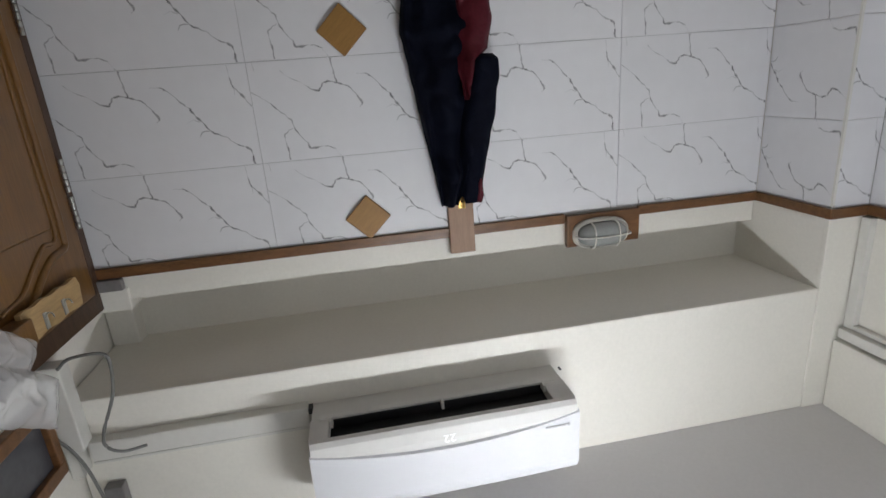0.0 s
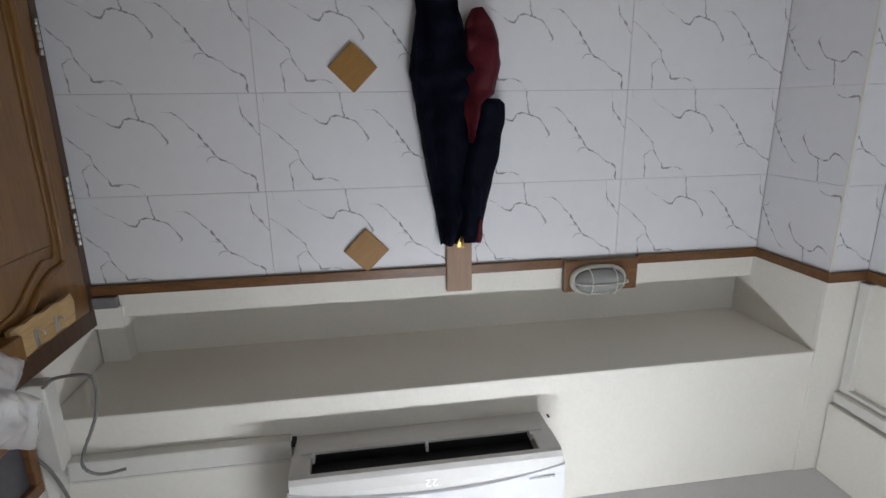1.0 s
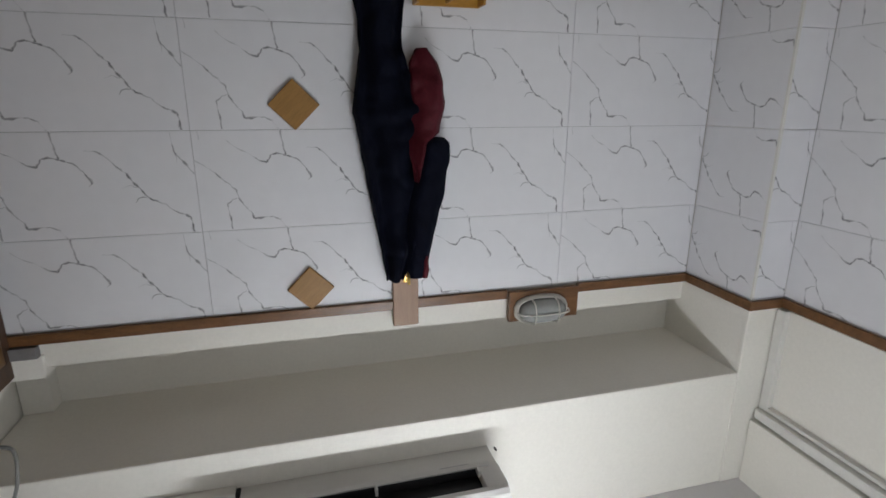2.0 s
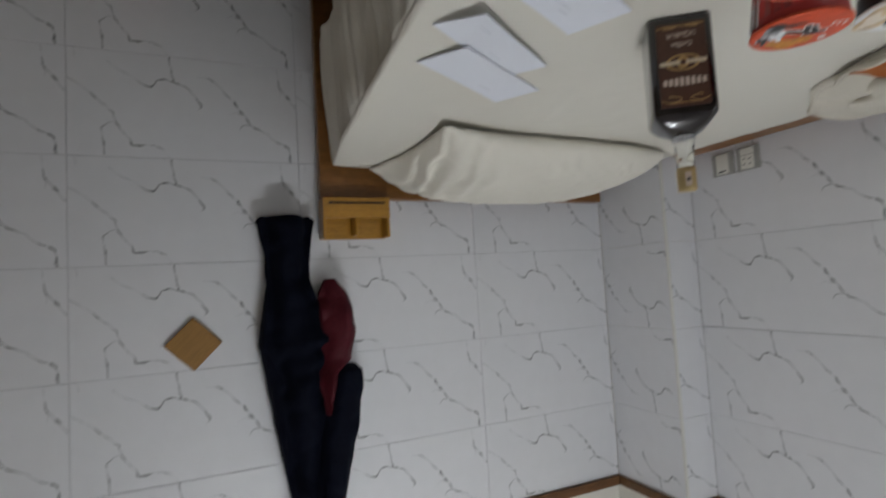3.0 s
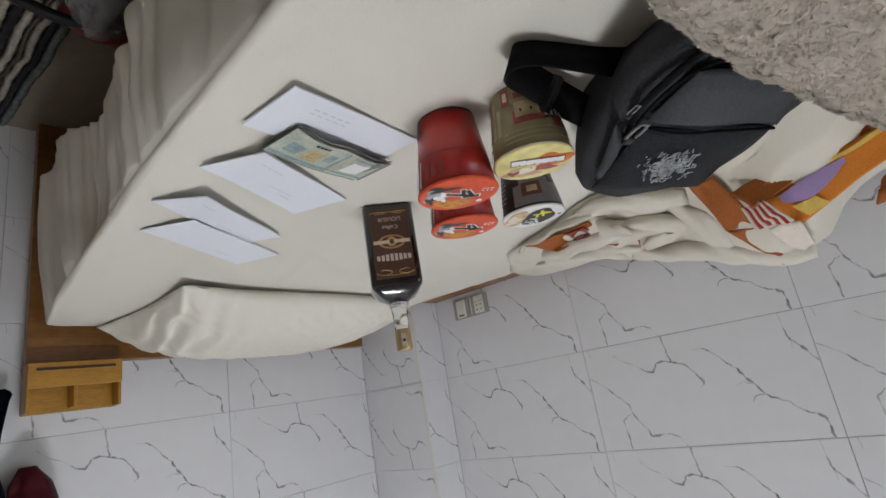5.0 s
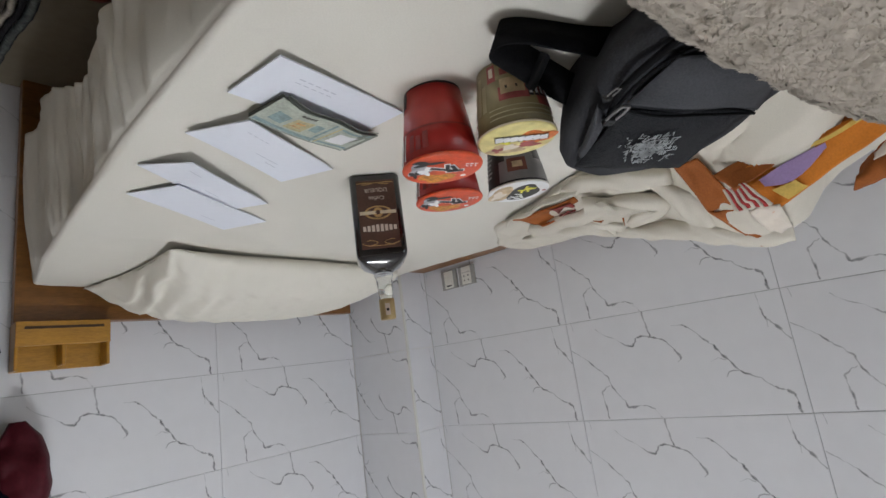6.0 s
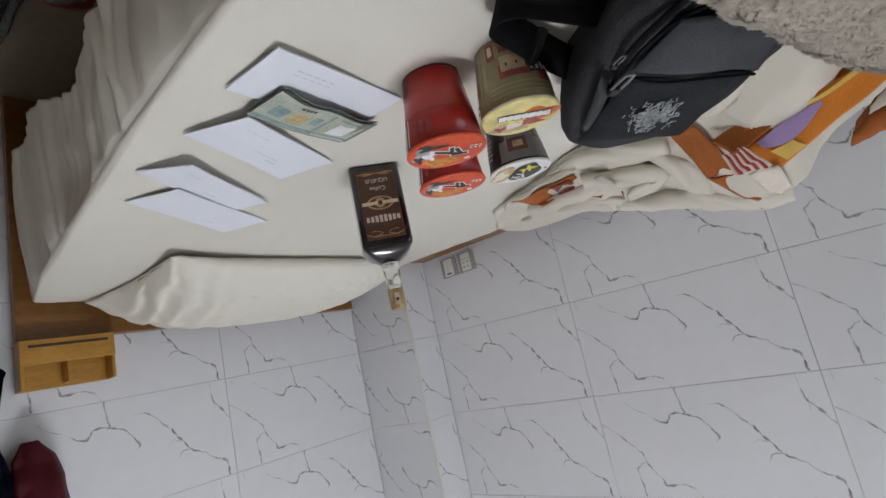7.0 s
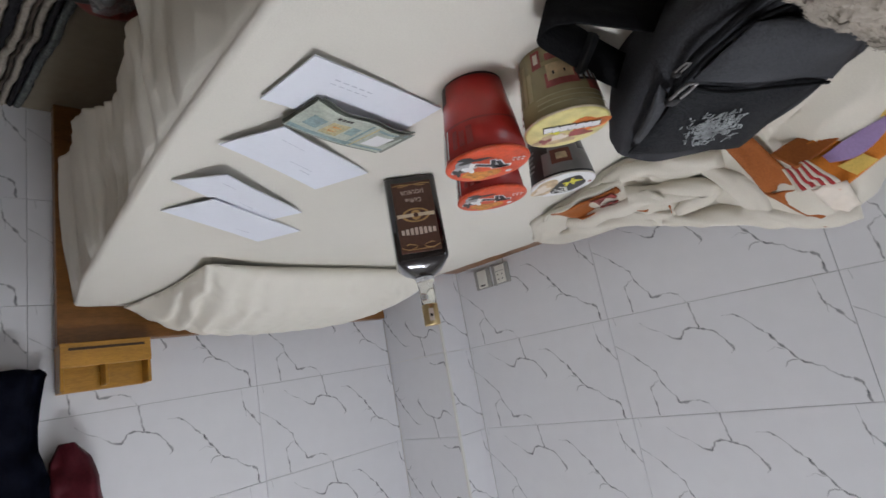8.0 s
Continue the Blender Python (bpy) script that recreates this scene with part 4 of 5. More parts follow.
for k in range(8):
    part("title_bar", box(-0.0285 + 0.0073 * k, -0.0442, 0.0905 + 0.0008 * abs(k - 3.5), -0.0235 + 0.0073 * k, -0.0434, 0.1035 - 0.0006 * abs(k - 3.5), m=BM), "labelpale", label_face)
lettering("LIQUEUR", 0.0095, "labelpale", label_face, LF @ Matrix.Translation((0, 0.030, 0)), "lettering", 0.0002)
lettering("Coffee", 0.010, "labelpale", label_face, LF @ Matrix.Translation((0, 0.044, 0)), "lettering", 0.0002)
part("emblem", lathe([(0.012, 0), (0.012, 0.0006)], 28, m=LF @ Matrix.Translation((0, 0.070, -0.0002)) @ Matrix.Diagonal((1.9, 1.0, 1.0, 1.0))), "gold", label_face, "gold round emblem")
part("emblem_ring", lathe([(0.0095, 0), (0.0095, 0.0008)], 28, m=LF @ Matrix.Translation((0, 0.070, -0.0002)) @ Matrix.Diagonal((1.95, 1.0, 1.0, 1.0))), "label", label_face)
part("emblem_star", lathe([(0.0085, 0), (0.0085, 0.0011)], 28, m=LF @ Matrix.Translation((0, 0.070, -0.0002))), "gold", label_face)
part("emblem_core", lathe([(0.0045, 0), (0.0045, 0.0014)], 5, m=LF @ Matrix.Translation((0, 0.070, -0.0002))), "label", label_face)
part("emblem_band", box(-0.0305, -0.0450, 0.0672, 0.0305, -0.0434, 0.0728, m=BM), "cream", label_face)
for z in (0.018, 0.122):
    for s in (-1, 1):
        x0 = s * 0.028
        part("scroll", tube([BM @ Vector((x0 + s * -0.010 * (1 - math.cos(t)) + s * 0.003 * math.cos(3 * t), -0.0440, z + (0.005 if z > 0.1 else -0.002) * math.sin(t))) for t in (k * math.pi / 8 for k in range(15))], 0.0007, 5), "gold", label_face)
part("edge_line", box(-0.022, -0.0442, 0.0165, 0.022, -0.0434, 0.0175, m=BM), "gold", label_face)
part("edge_line", box(-0.022, -0.0442, 0.1265, 0.022, -0.0434, 0.1275, m=BM), "gold", label_face)

# ---- noodle cups ----


LIDS = []


def cup(at, r0, r1, h, turn, body, lid, label, rim):
    c = thing("noodle_cup", (at[0], at[1], ZB), label, "noodle cup", "noodle cups on the bed")
    m = Matrix.Translation((at[0], at[1], ZB + 0.001)) @ Matrix.Rotation(radians(turn), 4, "Z")
    part("cup", lathe([(r0 - 0.003, 0.0), (r0, 0.0), (r0 + (r1 - r0) * 0.55, h * 0.55), (r1 - 0.002, h - 0.004)], 48, m=m), body, c, "", True)
    part("rim", lathe([(r1 - 0.0025, h - 0.004), (r1, h - 0.003), (r1 + 0.0004, h - 0.0012), (r1 - 0.0008, h - 0.0005)], 48, m=m, cap0=False, cap1=False), rim, c, "", True)
    LIDS.append(part("lid", lathe([(r1 - 0.0005, h - 0.002), (r1 - 0.0005, h), (r1 - 0.003, h + 0.0006), (0.001, h + 0.0006)], 48, m=m), lid, c, "printed paper lid", True))
    return c, m


def wrap(m, r0, r1, h, a0, a1, z0, z1, proud=0.0006, n=10):
    """A printed patch round a cup, from angle a0 to a1 (degrees) and z0 to z1."""
    def f(u, v):
        z = z0 + (z1 - z0) * v
        r = r0 + (r1 - r0) * z / h + proud
        a = radians(566 - a0 - (a1 - a0) * u)
        return m @ Vector((r * math.cos(a), r * math.sin(a), z))
    return sheet_mesh(f, n, 4)


def blob(m, x, y, rx, ry, z, seed=0.0, rough=0.25, n=22):
    """An irregular flat printed spot on a lid."""
    bm = bmesh.new()
    vs = []
    for i in range(n):
        t = 2 * math.pi * i / n
        k = 1 + rough * math.sin(3 * t + seed) + rough * 0.6 * math.sin(5 * t + 2 * seed)
        vs.append(bm.verts.new(m @ Vector((-x - rx * k * math.cos(t), y + ry * k * math.sin(t), z))))
    bm.faces.new(vs)
    return bm


def stroke(m, x, y, length, width, turn, z):
    return box(-length / 2, -width / 2, 0, length / 2, width / 2, 0.0003, m=m @ Matrix.Translation((-x, y, z)) @ Matrix.Rotation(radians(180 - turn), 4, "Z"))


# on a lid, x runs to the west and y away from the bed's free side
for at, r0, r1, h, label in (((-0.236, 0.379), 0.0355, 0.0495, 0.100, "tall red noodle cup with an orange-red lid"), ((-0.343, 0.463), 0.0355, 0.0495, 0.100, "red noodle cup standing behind another red one")):
    c, m = cup(at, r0, r1, h, 38, "cupred", "lidred", label, "lidred")
    part("base_band", wrap(m, r0, r1, h, 150, 420, 0.0, 0.003, n=30), "cupdark", c)
    part("wrap_print", wrap(m, r0, r1, h, 176, 226, 0.0, 0.024), "cupdark", c)
    part("film_band", wrap(m, r0, r1, h, 196, 350, 0.058, 0.0605, n=24), "cupwine", c)
    for k in range(9):
        part("wrap_print", wrap(m, r0, r1, h, 188 + 4.2 * k, 191 + 4.2 * k, 0.066 - 0.003 * (k % 3), 0.094 - 0.002 * (k % 2)), ("lidgrey", "cupdark", "white")[k % 3], c)
    for k in range(3):
        part("wrap_print", wrap(m, r0, r1, h, 236 + 12 * k, 245 + 12 * k, 0.066 + 0.003 * (k % 2), 0.088), "cupwine", c)
    z = h + 0.0009
    part("lid_print", blob(m, -0.029, -0.004, 0.014, 0.020, z, 1.0, 0.2), "lidgrey", LIDS[-1])
    part("lid_print", blob(m, -0.024, -0.022, 0.017, 0.007, z + 0.0002, 2.0, 0.4), "lidblack", LIDS[-1])
    part("lid_print", blob(m, -0.034, 0.010, 0.006, 0.010, z + 0.0002, 4.0, 0.4), "lidblack", LIDS[-1])
    part("lid_print", blob(m, -0.022, 0.002, 0.007, 0.012, z + 0.0003, 5.0, 0.4), "white", LIDS[-1])
    part("lid_print", blob(m, -0.004, 0.026, 0.024, 0.013, z, 3.0, 0.2), "amber", LIDS[-1])
    for dx, dy, le, tu, wd in ((0.000, -0.002, 0.040, 20, 0.0090), (0.014, -0.004, 0.026, 62, 0.0085), (0.016, 0.004, 0.024, -8, 0.0085), (0.004, -0.010, 0.018, 80, 0.008)):
        part("lid_character", stroke(m, dx, dy, le, wd, tu, z + 0.0003), "white", LIDS[-1])
    for dx, dy, le, tu, wd in ((0.000, -0.002, 0.036, 20, 0.0055), (0.014, -0.004, 0.022, 62, 0.005), (0.016, 0.004, 0.020, -8, 0.005), (0.004, -0.010, 0.014, 80, 0.005)):
        part("lid_character", stroke(m, dx, dy, le, wd, tu, z + 0.0006), "lidblack", LIDS[-1])
    for k in range(6):
        part("lid_character", stroke(m, 0.028 + 0.0055 * (k % 3), -0.016 + 0.006 * (k // 3), 0.0042, 0.0022, 15 * k, z + 0.0004), "white", LIDS[-1])
    part("lid_seal", lathe([(0.004, 0), (0.004, 0.0003)], 14, m=m @ Matrix.Translation((-0.030, 0.022, z))), "white", LIDS[-1])

c, m = cup((-0.277, 0.293), 0.036, 0.0475, 0.086, 38, "cupolive", "lidyellow", "olive noodle cup with a yellow lid", "cream")
r0, r1, h = 0.036, 0.0475, 0.086
for k in range(2):
    part("wrap_panel", wrap(m, r0, r1, h, 214 + 12 * k, 223 + 12 * k, 0.012 + 0.014 * k, 0.060), "olivepale", c)
for k in range(11):
    part("wrap_line", wrap(m, r0, r1, h, 182 + 2 * (k % 2), 206 - 4 * (k % 3), 0.010 + 0.0062 * k, 0.0135 + 0.0062 * k, 0.0009, 5), "cuppink" if k > 6 else "olivepale", c)
part("wrap_print", wrap(m, r0, r1, h, 240, 256, 0.004, 0.026), "cuppink", c)
part("wrap_print", wrap(m, r0, r1, h, 244, 252, 0.008, 0.020, 0.0010), "creamstripe", c)
for a0, a1, z0, z1, mm, pr in ((258, 306, 0.036, 0.054, "cuppink", 0.0008), (262, 300, 0.022, 0.046, "lidcream", 0.0012), (264, 296, 0.012, 0.024, "cuppink", 0.0014), (256, 304, 0.021, 0.026, "cupolive", 0.0016),
                               (270, 273, 0.036, 0.040, "lidblack", 0.0017), (286, 289, 0.036, 0.040, "lidblack", 0.0017), (268, 292, 0.002, 0.012, "olivepale", 0.0012)):
    part("wrap_print", wrap(m, r0, r1, h, a0, a1, z0, z1, pr), mm, c)
part("wrap_print", wrap(m, r0, r1, h, 318, 372, 0.030, 0.062, 0.0008), "cuppink", c)
for k in range(4):
    part("wrap_bar", wrap(m, r0, r1, h, 304 + 11 * k, 313 + 11 * k, 0.034 - 0.001 * k, 0.052 - 0.001 * k, 0.0012, 4), "lidblack", c)
    part("wrap_bar", wrap(m, r0, r1, h, 305.5 + 11 * k, 311 + 11 * k, 0.037 - 0.001 * k, 0.049 - 0.001 * k, 0.0016, 4), "white", c)
for k in range(3):
    part("wrap_band", wrap(m, r0, r1, h, 240, 372, 0.062 + 0.006 * k, 0.0635 + 0.006 * k, 0.0009, 20), "olivepale", c)
z = h + 0.0009
part("lid_print", blob(m, 0.022, -0.008, 0.022, 0.018, z, 2.5, 0.18), "lidorange", LIDS[-1])
part("lid_print", blob(m, 0.018, 0.012, 0.014, 0.008, z + 0.0001, 1.0, 0.2), "cuppink", LIDS[-1])
part("lid_print", blob(m, -0.008, 0.024, 0.022, 0.014, z + 0.0001, 0.5, 0.2), "lidcream", LIDS[-1])
part("lid_print", blob(m, -0.004, 0.018, 0.010, 0.008, z + 0.0003, 1.5, 0.2), "creamstripe", LIDS[-1])
part("lid_print", blob(m, -0.018, 0.026, 0.007, 0.006, z + 0.0004, 3.5, 0.35), "cuppink", LIDS[-1])
part("lid_print", blob(m, -0.012, 0.004, 0.007, 0.006, z + 0.0003, 4.5, 0.35), "lemon", LIDS[-1])
for k in range(7):
    part("lid_bar", stroke(m, -0.024 + 0.0090 * k, -0.004 - 0.0009 * k, 0.0150, 0.0108, 74 - 12 * (k % 2), z + 0.0005), "lidblack", LIDS[-1])
    part("lid_bar", stroke(m, -0.024 + 0.0090 * k, -0.004 - 0.0009 * k, 0.0125, 0.0088, 74 - 12 * (k % 2), z + 0.0008), "white", LIDS[-1])

c, m = cup((-0.450, 0.409), 0.036, 0.0485, 0.086, 38, "cupblack", "white", "black noodle cup with a black and yellow lid", "rim")
r1 = 0.0485
part("wrap_print", wrap(m, r0, r1, h, 244, 372, 0.046, 0.080, n=20), "cupgrey", c)
part("wrap_print", wrap(m, r0, r1, h, 258, 320, 0.036, 0.047), "cupgrey", c)
part("wrap_print", wrap(m, r0, r1, h, 262, 300, 0.044, 0.066, 0.0010), "teardrop", c)
part("wrap_print", wrap(m, r0, r1, h, 272, 292, 0.050, 0.060, 0.0014), "lidcream", c)
for k in range(8):
    part("wrap_line", wrap(m, r0, r1, h, 196 + 3 * (k % 2), 226 - 3 * (k % 3), 0.012 + 0.0072 * k, 0.0155 + 0.0072 * k, 0.0010, 4), "cupgrey", c)
for k in range(3):
    part("wrap_bar", wrap(m, r0, r1, h, 262 + 12 * k, 271 + 12 * k, 0.024, 0.034, 0.0010, 4), "white", c)
part("lid_print", blob(m, -0.026, 0.004, 0.019, 0.034, z, 0.7, 0.10), "lidcream", LIDS[-1])
part("lid_print", blob(m, -0.030, 0.010, 0.010, 0.018, z + 0.0001, 1.7, 0.25), "creamstripe", LIDS[-1])
part("lid_print", blob(m, 0.008, 0.000, 0.024, 0.036, z + 0.0002, 1.0, 0.08), "lidblack", LIDS[-1])
for k, (dx, dy, le, tu) in enumerate(((0.006, -0.022, 0.016, 80), (0.012, -0.020, 0.014, 12), (0.002, -0.012, 0.014, -10), (0.012, -0.010, 0.016, 70), (0.018, -0.016, 0.012, -20), (0.004, -0.004, 0.012, 84))):
    part("lid_bar", stroke(m, dx, dy, le, 0.0042, tu, z + 0.0004), "lemon", LIDS[-1])
for k, (dx, dy, le, tu) in enumerate(((0.002, 0.008, 0.014, 20), (0.008, 0.014, 0.014, 76), (0.000, 0.020, 0.012, -6), (0.012, 0.022, 0.014, 60), (0.006, 0.028, 0.012, 10))):
    part("lid_bar", stroke(m, dx, dy, le, 0.0040, tu, z + 0.0004), "white", LIDS[-1])
for k in range(3):
    part("lid_bar", stroke(m, -0.008, 0.014 + 0.006 * k, 0.0035, 0.0018, 0, z + 0.0004), "white", LIDS[-1])
part("lid_seal", lathe([(0.003, 0), (0.003, 0.0003)], 12, m=m @ Matrix.Translation((-0.040, -0.006, z + 0.0002))), "cuppink", LIDS[-1])

# ---- sling bag ----
sling = thing("sling_bag", (-0.36, 0.17, ZB), "charcoal sling bag with a black mesh pocket and strap", "bag")
PLAN = [(-0.200, 0.075), (-0.217, 0.132), (-0.260, 0.194), (-0.318, 0.250), (-0.400, 0.300), (-0.48, 0.285), (-0.548, 0.225), (-0.54, 0.160), (-0.49, 0.085), (-0.415, 0.012), (-0.33, -0.01), (-0.255, 0.020)]


def plan_ring(shrink, n=64):
    c = Vector((-0.36, 0.15))
    pts = spline([(x, y, 0) for x, y in PLAN + PLAN[:1]], 8)[:-1]
    return [Vector((c.x + (p.x - c.x) * shrink, c.y + (p.y - c.y) * shrink)) for p in pts]


def bag_top(x, y):
    """Height of the bag's upper face."""
    return 0.700 + 0.018 * max(0.0, min(1.0, (y - 0.02) / 0.2)) + 0.006 * nz(x * 14, y * 14, 2)


def bag_body():
    bm = bmesh.new()
    rings = []
    for s, k in ((0.80, 0.0), (0.86, 0.18), (0.94, 0.45), (1.0, 0.75), (0.97, 0.92), (0.88, 1.0), (0.6, 1.06), (0.3, 1.09), (0.08, 1.1)):
        ring = []
        for p, full in zip(plan_ring(s), plan_ring(1.0)):
            near = max(0.0, min(1.0, ((full.x + 0.36) * 0.97 - (full.y - 0.15) * 0.25) / 0.13))
            tuck = near * max(0.0, 0.75 - k) * 0.42            # the side towards the bed's edge is tucked under
            p = full.lerp(Vector((-0.36, 0.15)), 1 - s + tuck) if tuck else p
            top = bag_top(p.x, p.y)
            z = ZB + 0.001 + k * (top - ZB) + (0.004 * nz(p.x * 18, p.y * 18, k * 3) if 0.1 < k else 0)
            ring.append(bm.verts.new((p.x, p.y, z)))
        rings.append(ring)
    for a, b in zip(rings, rings[1:]):
        n = len(a)
        for i in range(n):
            bm.faces.new((a[i], a[(i + 1) % n], b[(i + 1) % n], b[i]))
    bm.faces.new(rings[0][::-1])
    bm.faces.new(rings[-1])
    return bm


part("body", bag_body(), "bagdark", sling, "charcoal canvas body", True)


def on_bag(a, b, c, d, lift, nu=14, nv=8):
    """A panel on the bag's upper face between four plan corners."""
    A, B, C, D = (Vector(q) for q in (a, b, c, d))

    def f(u, v):
        p = (A * (1 - u) + B * u) * (1 - v) + (D * (1 - u) + C * u) * v
        e = min(u, 1 - u, v, 1 - v)
        return Vector((p.x, p.y, bag_top(p.x, p.y) + 0.011 + lift * min(1, e * 6)))
    return sheet_mesh(f, nu, nv, 0.003)


part("mesh_pocket", on_bag((-0.275, 0.166), (-0.362, 0.268), (-0.522, 0.190), (-0.436, 0.078), 0.007), "bagmesh", sling, "black mesh front pocket", True)
part("flap", on_bag((-0.272, 0.180), (-0.238, 0.176), (-0.320, 0.242), (-0.345, 0.252), 0.006), "baggrey", sling, "", True)


def seam(points, r, m, name):
    part(name, tube(spline([(x, y, bag_top(x, y) + dz + 0.007) for x, y, dz in points], 6), r, 6), m, sling, "", True)


part("upper_panel", on_bag((-0.262, 0.154), (-0.224, 0.092), (-0.352, 0.018), (-0.430, 0.072), 0.008), "baggrey", sling, "", True)
seam([(-0.262, 0.162, 0.008), (-0.31, 0.144, 0.010), (-0.37, 0.112, 0.010), (-0.432, 0.076, 0.008)], 0.0018, "bagblack", "zipper")
seam([(-0.212, 0.078, -0.004), (-0.216, 0.112, 0.000), (-0.234, 0.148, 0.004), (-0.272, 0.182, 0.006)], 0.0035, "bagblack", "zipper")
seam([(-0.240, 0.070, 0.002), (-0.226, 0.096, 0.003), (-0.236, 0.132, 0.005), (-0.258, 0.166, 0.007)], 0.002, "bagblack", "piping")
for x, y, turn, size in ((-0.256, 0.164, 33, 1.1), (-0.206, 0.146, 30, 0.55)):
    ring = [(0.0045, 0.012), (0.0052, 0.0), (0.0040, -0.012), (-0.0040, -0.012), (-0.0052, 0.0), (-0.0045, 0.012), (0.0045, 0.012)]
    at = pose(x, y, bag_top(x, y) + 0.0215, 0, 0, turn)
    part("zip_pull", tube([at @ Vector((px * size, py * size, 0)) for px, py in ring], 0.0014 * size, 6), "tape", sling, "dark metal zip pull", True)
    part("zip_slider", box(-0.005 * size, 0.010 * size, -0.003, 0.005 * size, 0.020 * size, 0.003, 0.0015, m=at), "black", sling)
random.seed(4)
for k in range(260):
    u, v = random.gauss(0.52, 0.15), random.gauss(0.5, 0.17)
    u, v = min(0.92, max(0.1, u)), min(0.85, max(0.15, v))
    a, b, c, d = (Vector(q) for q in ((-0.290, 0.178), (-0.36, 0.232), (-0.445, 0.184), (-0.375, 0.122)))
    p = (a * (1 - v) + b * v) * (1 - u) + (d * (1 - v) + c * v) * u
    le = random.uniform(0.003, 0.012)
    part("print_fleck", box(-le / 2, -0.0007, 0, le / 2, 0.0007, 0.0006, m=pose(p.x, p.y, bag_top(p.x, p.y) + 0.0222, 0, 0, random.choice((140, 150, 60, 130)) + random.uniform(-15, 15))), "bagprint", sling)


def ribbon(points, width, thick, lean0, lean1):
    """A flat band along points, leaning from lying flat by lean0 degrees at its start to lean1 at its end."""
    pts = spline(points, 8)
    bm = bmesh.new()
    rows = []
    for i, p in enumerate(pts):
        d = (pts[min(i + 1, len(pts) - 1)] - pts[max(i - 1, 0)]).normalized()
        side = d.cross(Vector((0, 0, 1))).normalized()
        lean = radians(lean0 + (lean1 - lean0) * i / (len(pts) - 1))
        w = side * math.cos(lean) + Vector((0, 0, 1)) * math.sin(lean)
        nn = d.cross(w).normalized() * thick / 2
        rows.append([bm.verts.new(p + w * width / 2 * s + nn * t) for s, t in ((-1, -1), (1, -1), (1, 1), (-1, 1))])
    for a, b in zip(rows, rows[1:]):
        for k in range(4):
            bm.faces.new((a[k], a[(k + 1) % 4], b[(k + 1) % 4], b[k]))
    bm.faces.new(rows[0][::-1])
    bm.faces.new(rows[-1])
    bmesh.ops.recalc_face_normals(bm, faces=bm.faces[:])
    return bm


part("strap", ribbon([(-0.345, 0.128, 0.640), (-0.312, 0.152, 0.637), (-0.270, 0.181, 0.635), (-0.222, 0.204, 0.634), (-0.192, 0.219, 0.634), (-0.180, 0.234, 0.634), (-0.192, 0.247, 0.634),
                      (-0.236, 0.246, 0.637), (-0.285, 0.242, 0.643), (-0.325, 0.234, 0.651), (-0.365, 0.220, 0.660)], 0.037, 0.003, 98, 40), "bagblack", sling, "black webbing strap", True)
part("buckle", box(-0.006, -0.022, -0.005, 0.006, 0.022, 0.005, 0.002, m=pose(-0.262, 0.244, 0.643, 50, 0, -6)), "black", sling, "black plastic strap slider")

# ---- white quilt with a printed orange side, heaped along the wall ----
quilt = thing("quilt", (-1.0, 0.3, ZB), "crumpled white quilt with an orange printed side", "quilt")


QY = [-0.44, -0.10, -0.02, 0.04, 0.10, 0.16, 0.20, 0.29, 0.40, 0.50, 0.62, 0.765, 0.86]
QH = [0.02, 0.03, 0.05, 0.09, 0.155, 0.185, 0.175, 0.135, 0.112, 0.062, 0.038, 0.016, 0.003]
QR = [-0.95, -0.92, -0.90, -0.88, -0.86, -0.86, -0.86, -0.87, -0.88, -0.92, -0.98, -1.05, -1.12]
QF = [-0.50, -0.50, -0.52, -0.56, -0.62, -0.66, -0.68, -0.70, -0.715, -0.74, -0.80, -0.90, -1.02]


def quilt_top(x, y):
    """Height of the heap over the mattress: front edge, ridge and fall towards the wall."""
    ridge, xr, xf = (float(np.interp(y, QY, q)) for q in (QH, QR, QF))
    t = (xf - x) / (xf - xr)
    up = max(0.0, min(1.0, t))
    up = up ** 0.8
    fall = max(0.0, (xr - x) / 0.16)
    body = ridge * up * math.exp(-fall * fall * 1.6)
    a = 23 * (y + 0.7 * x) + 2.6 * nz(x * 4, y * 4, 1)
    c = 34 * (x - 0.45 * y) + 3.0 * nz(x * 3, y * 3, 6)
    fold = 0.036 * (abs(math.sin(a / 2)) ** 0.7 - 0.6) + 0.026 * (abs(math.sin(c / 2)) ** 0.7 - 0.6) + 0.010 * (0.5 - 2 * abs(nz(x * 11 + y * 5, y * 11, 3)))
    amp = min(1.0, 4.5 * max(0, t)) * (0.25 + 0.75 * min(1, ridge / 0.10)) * math.exp(-fall * 1.4)
    crest = min(1.0, abs(x - xr) / 0.07)
    return ZB + 0.008 + max(0.0, body + fold * amp * (0.25 + 0.75 * crest))


def quilt_point(u, v):
    y = -0.44 + v * 1.30
    xf = float(np.interp(y, QY, QF)) + 0.016 * math.sin(19 * y) + 0.014 * nz(y * 14, 1, 1)
    x = xf + (-1.20 - xf) * u
    return Vector((x, y + 0.012 * nz(x * 6, y * 9, 9), (ZB + 0.001 if u == 0 else max(ZB + 0.003, quilt_top(x, y)))))


part("white_side", sheet_mesh(quilt_point, 110, 190, 0.006), "blanket", quilt, "", True)


def flap_point(a, b, c, d, u, v, lift, wob=0.012, seed=0.0):
    A, B, C, D = (Vector(q) for q in (a, b, c, d))
    p = (A * (1 - u) + B * u) * (1 - v) + (D * (1 - u) + C * u) * v
    return p + Vector((0, 0, lift + wob * math.sin(9 * v + 4 * u + seed) * math.sin(math.pi * u) + wob * nz(u * 3, v * 3, seed)))


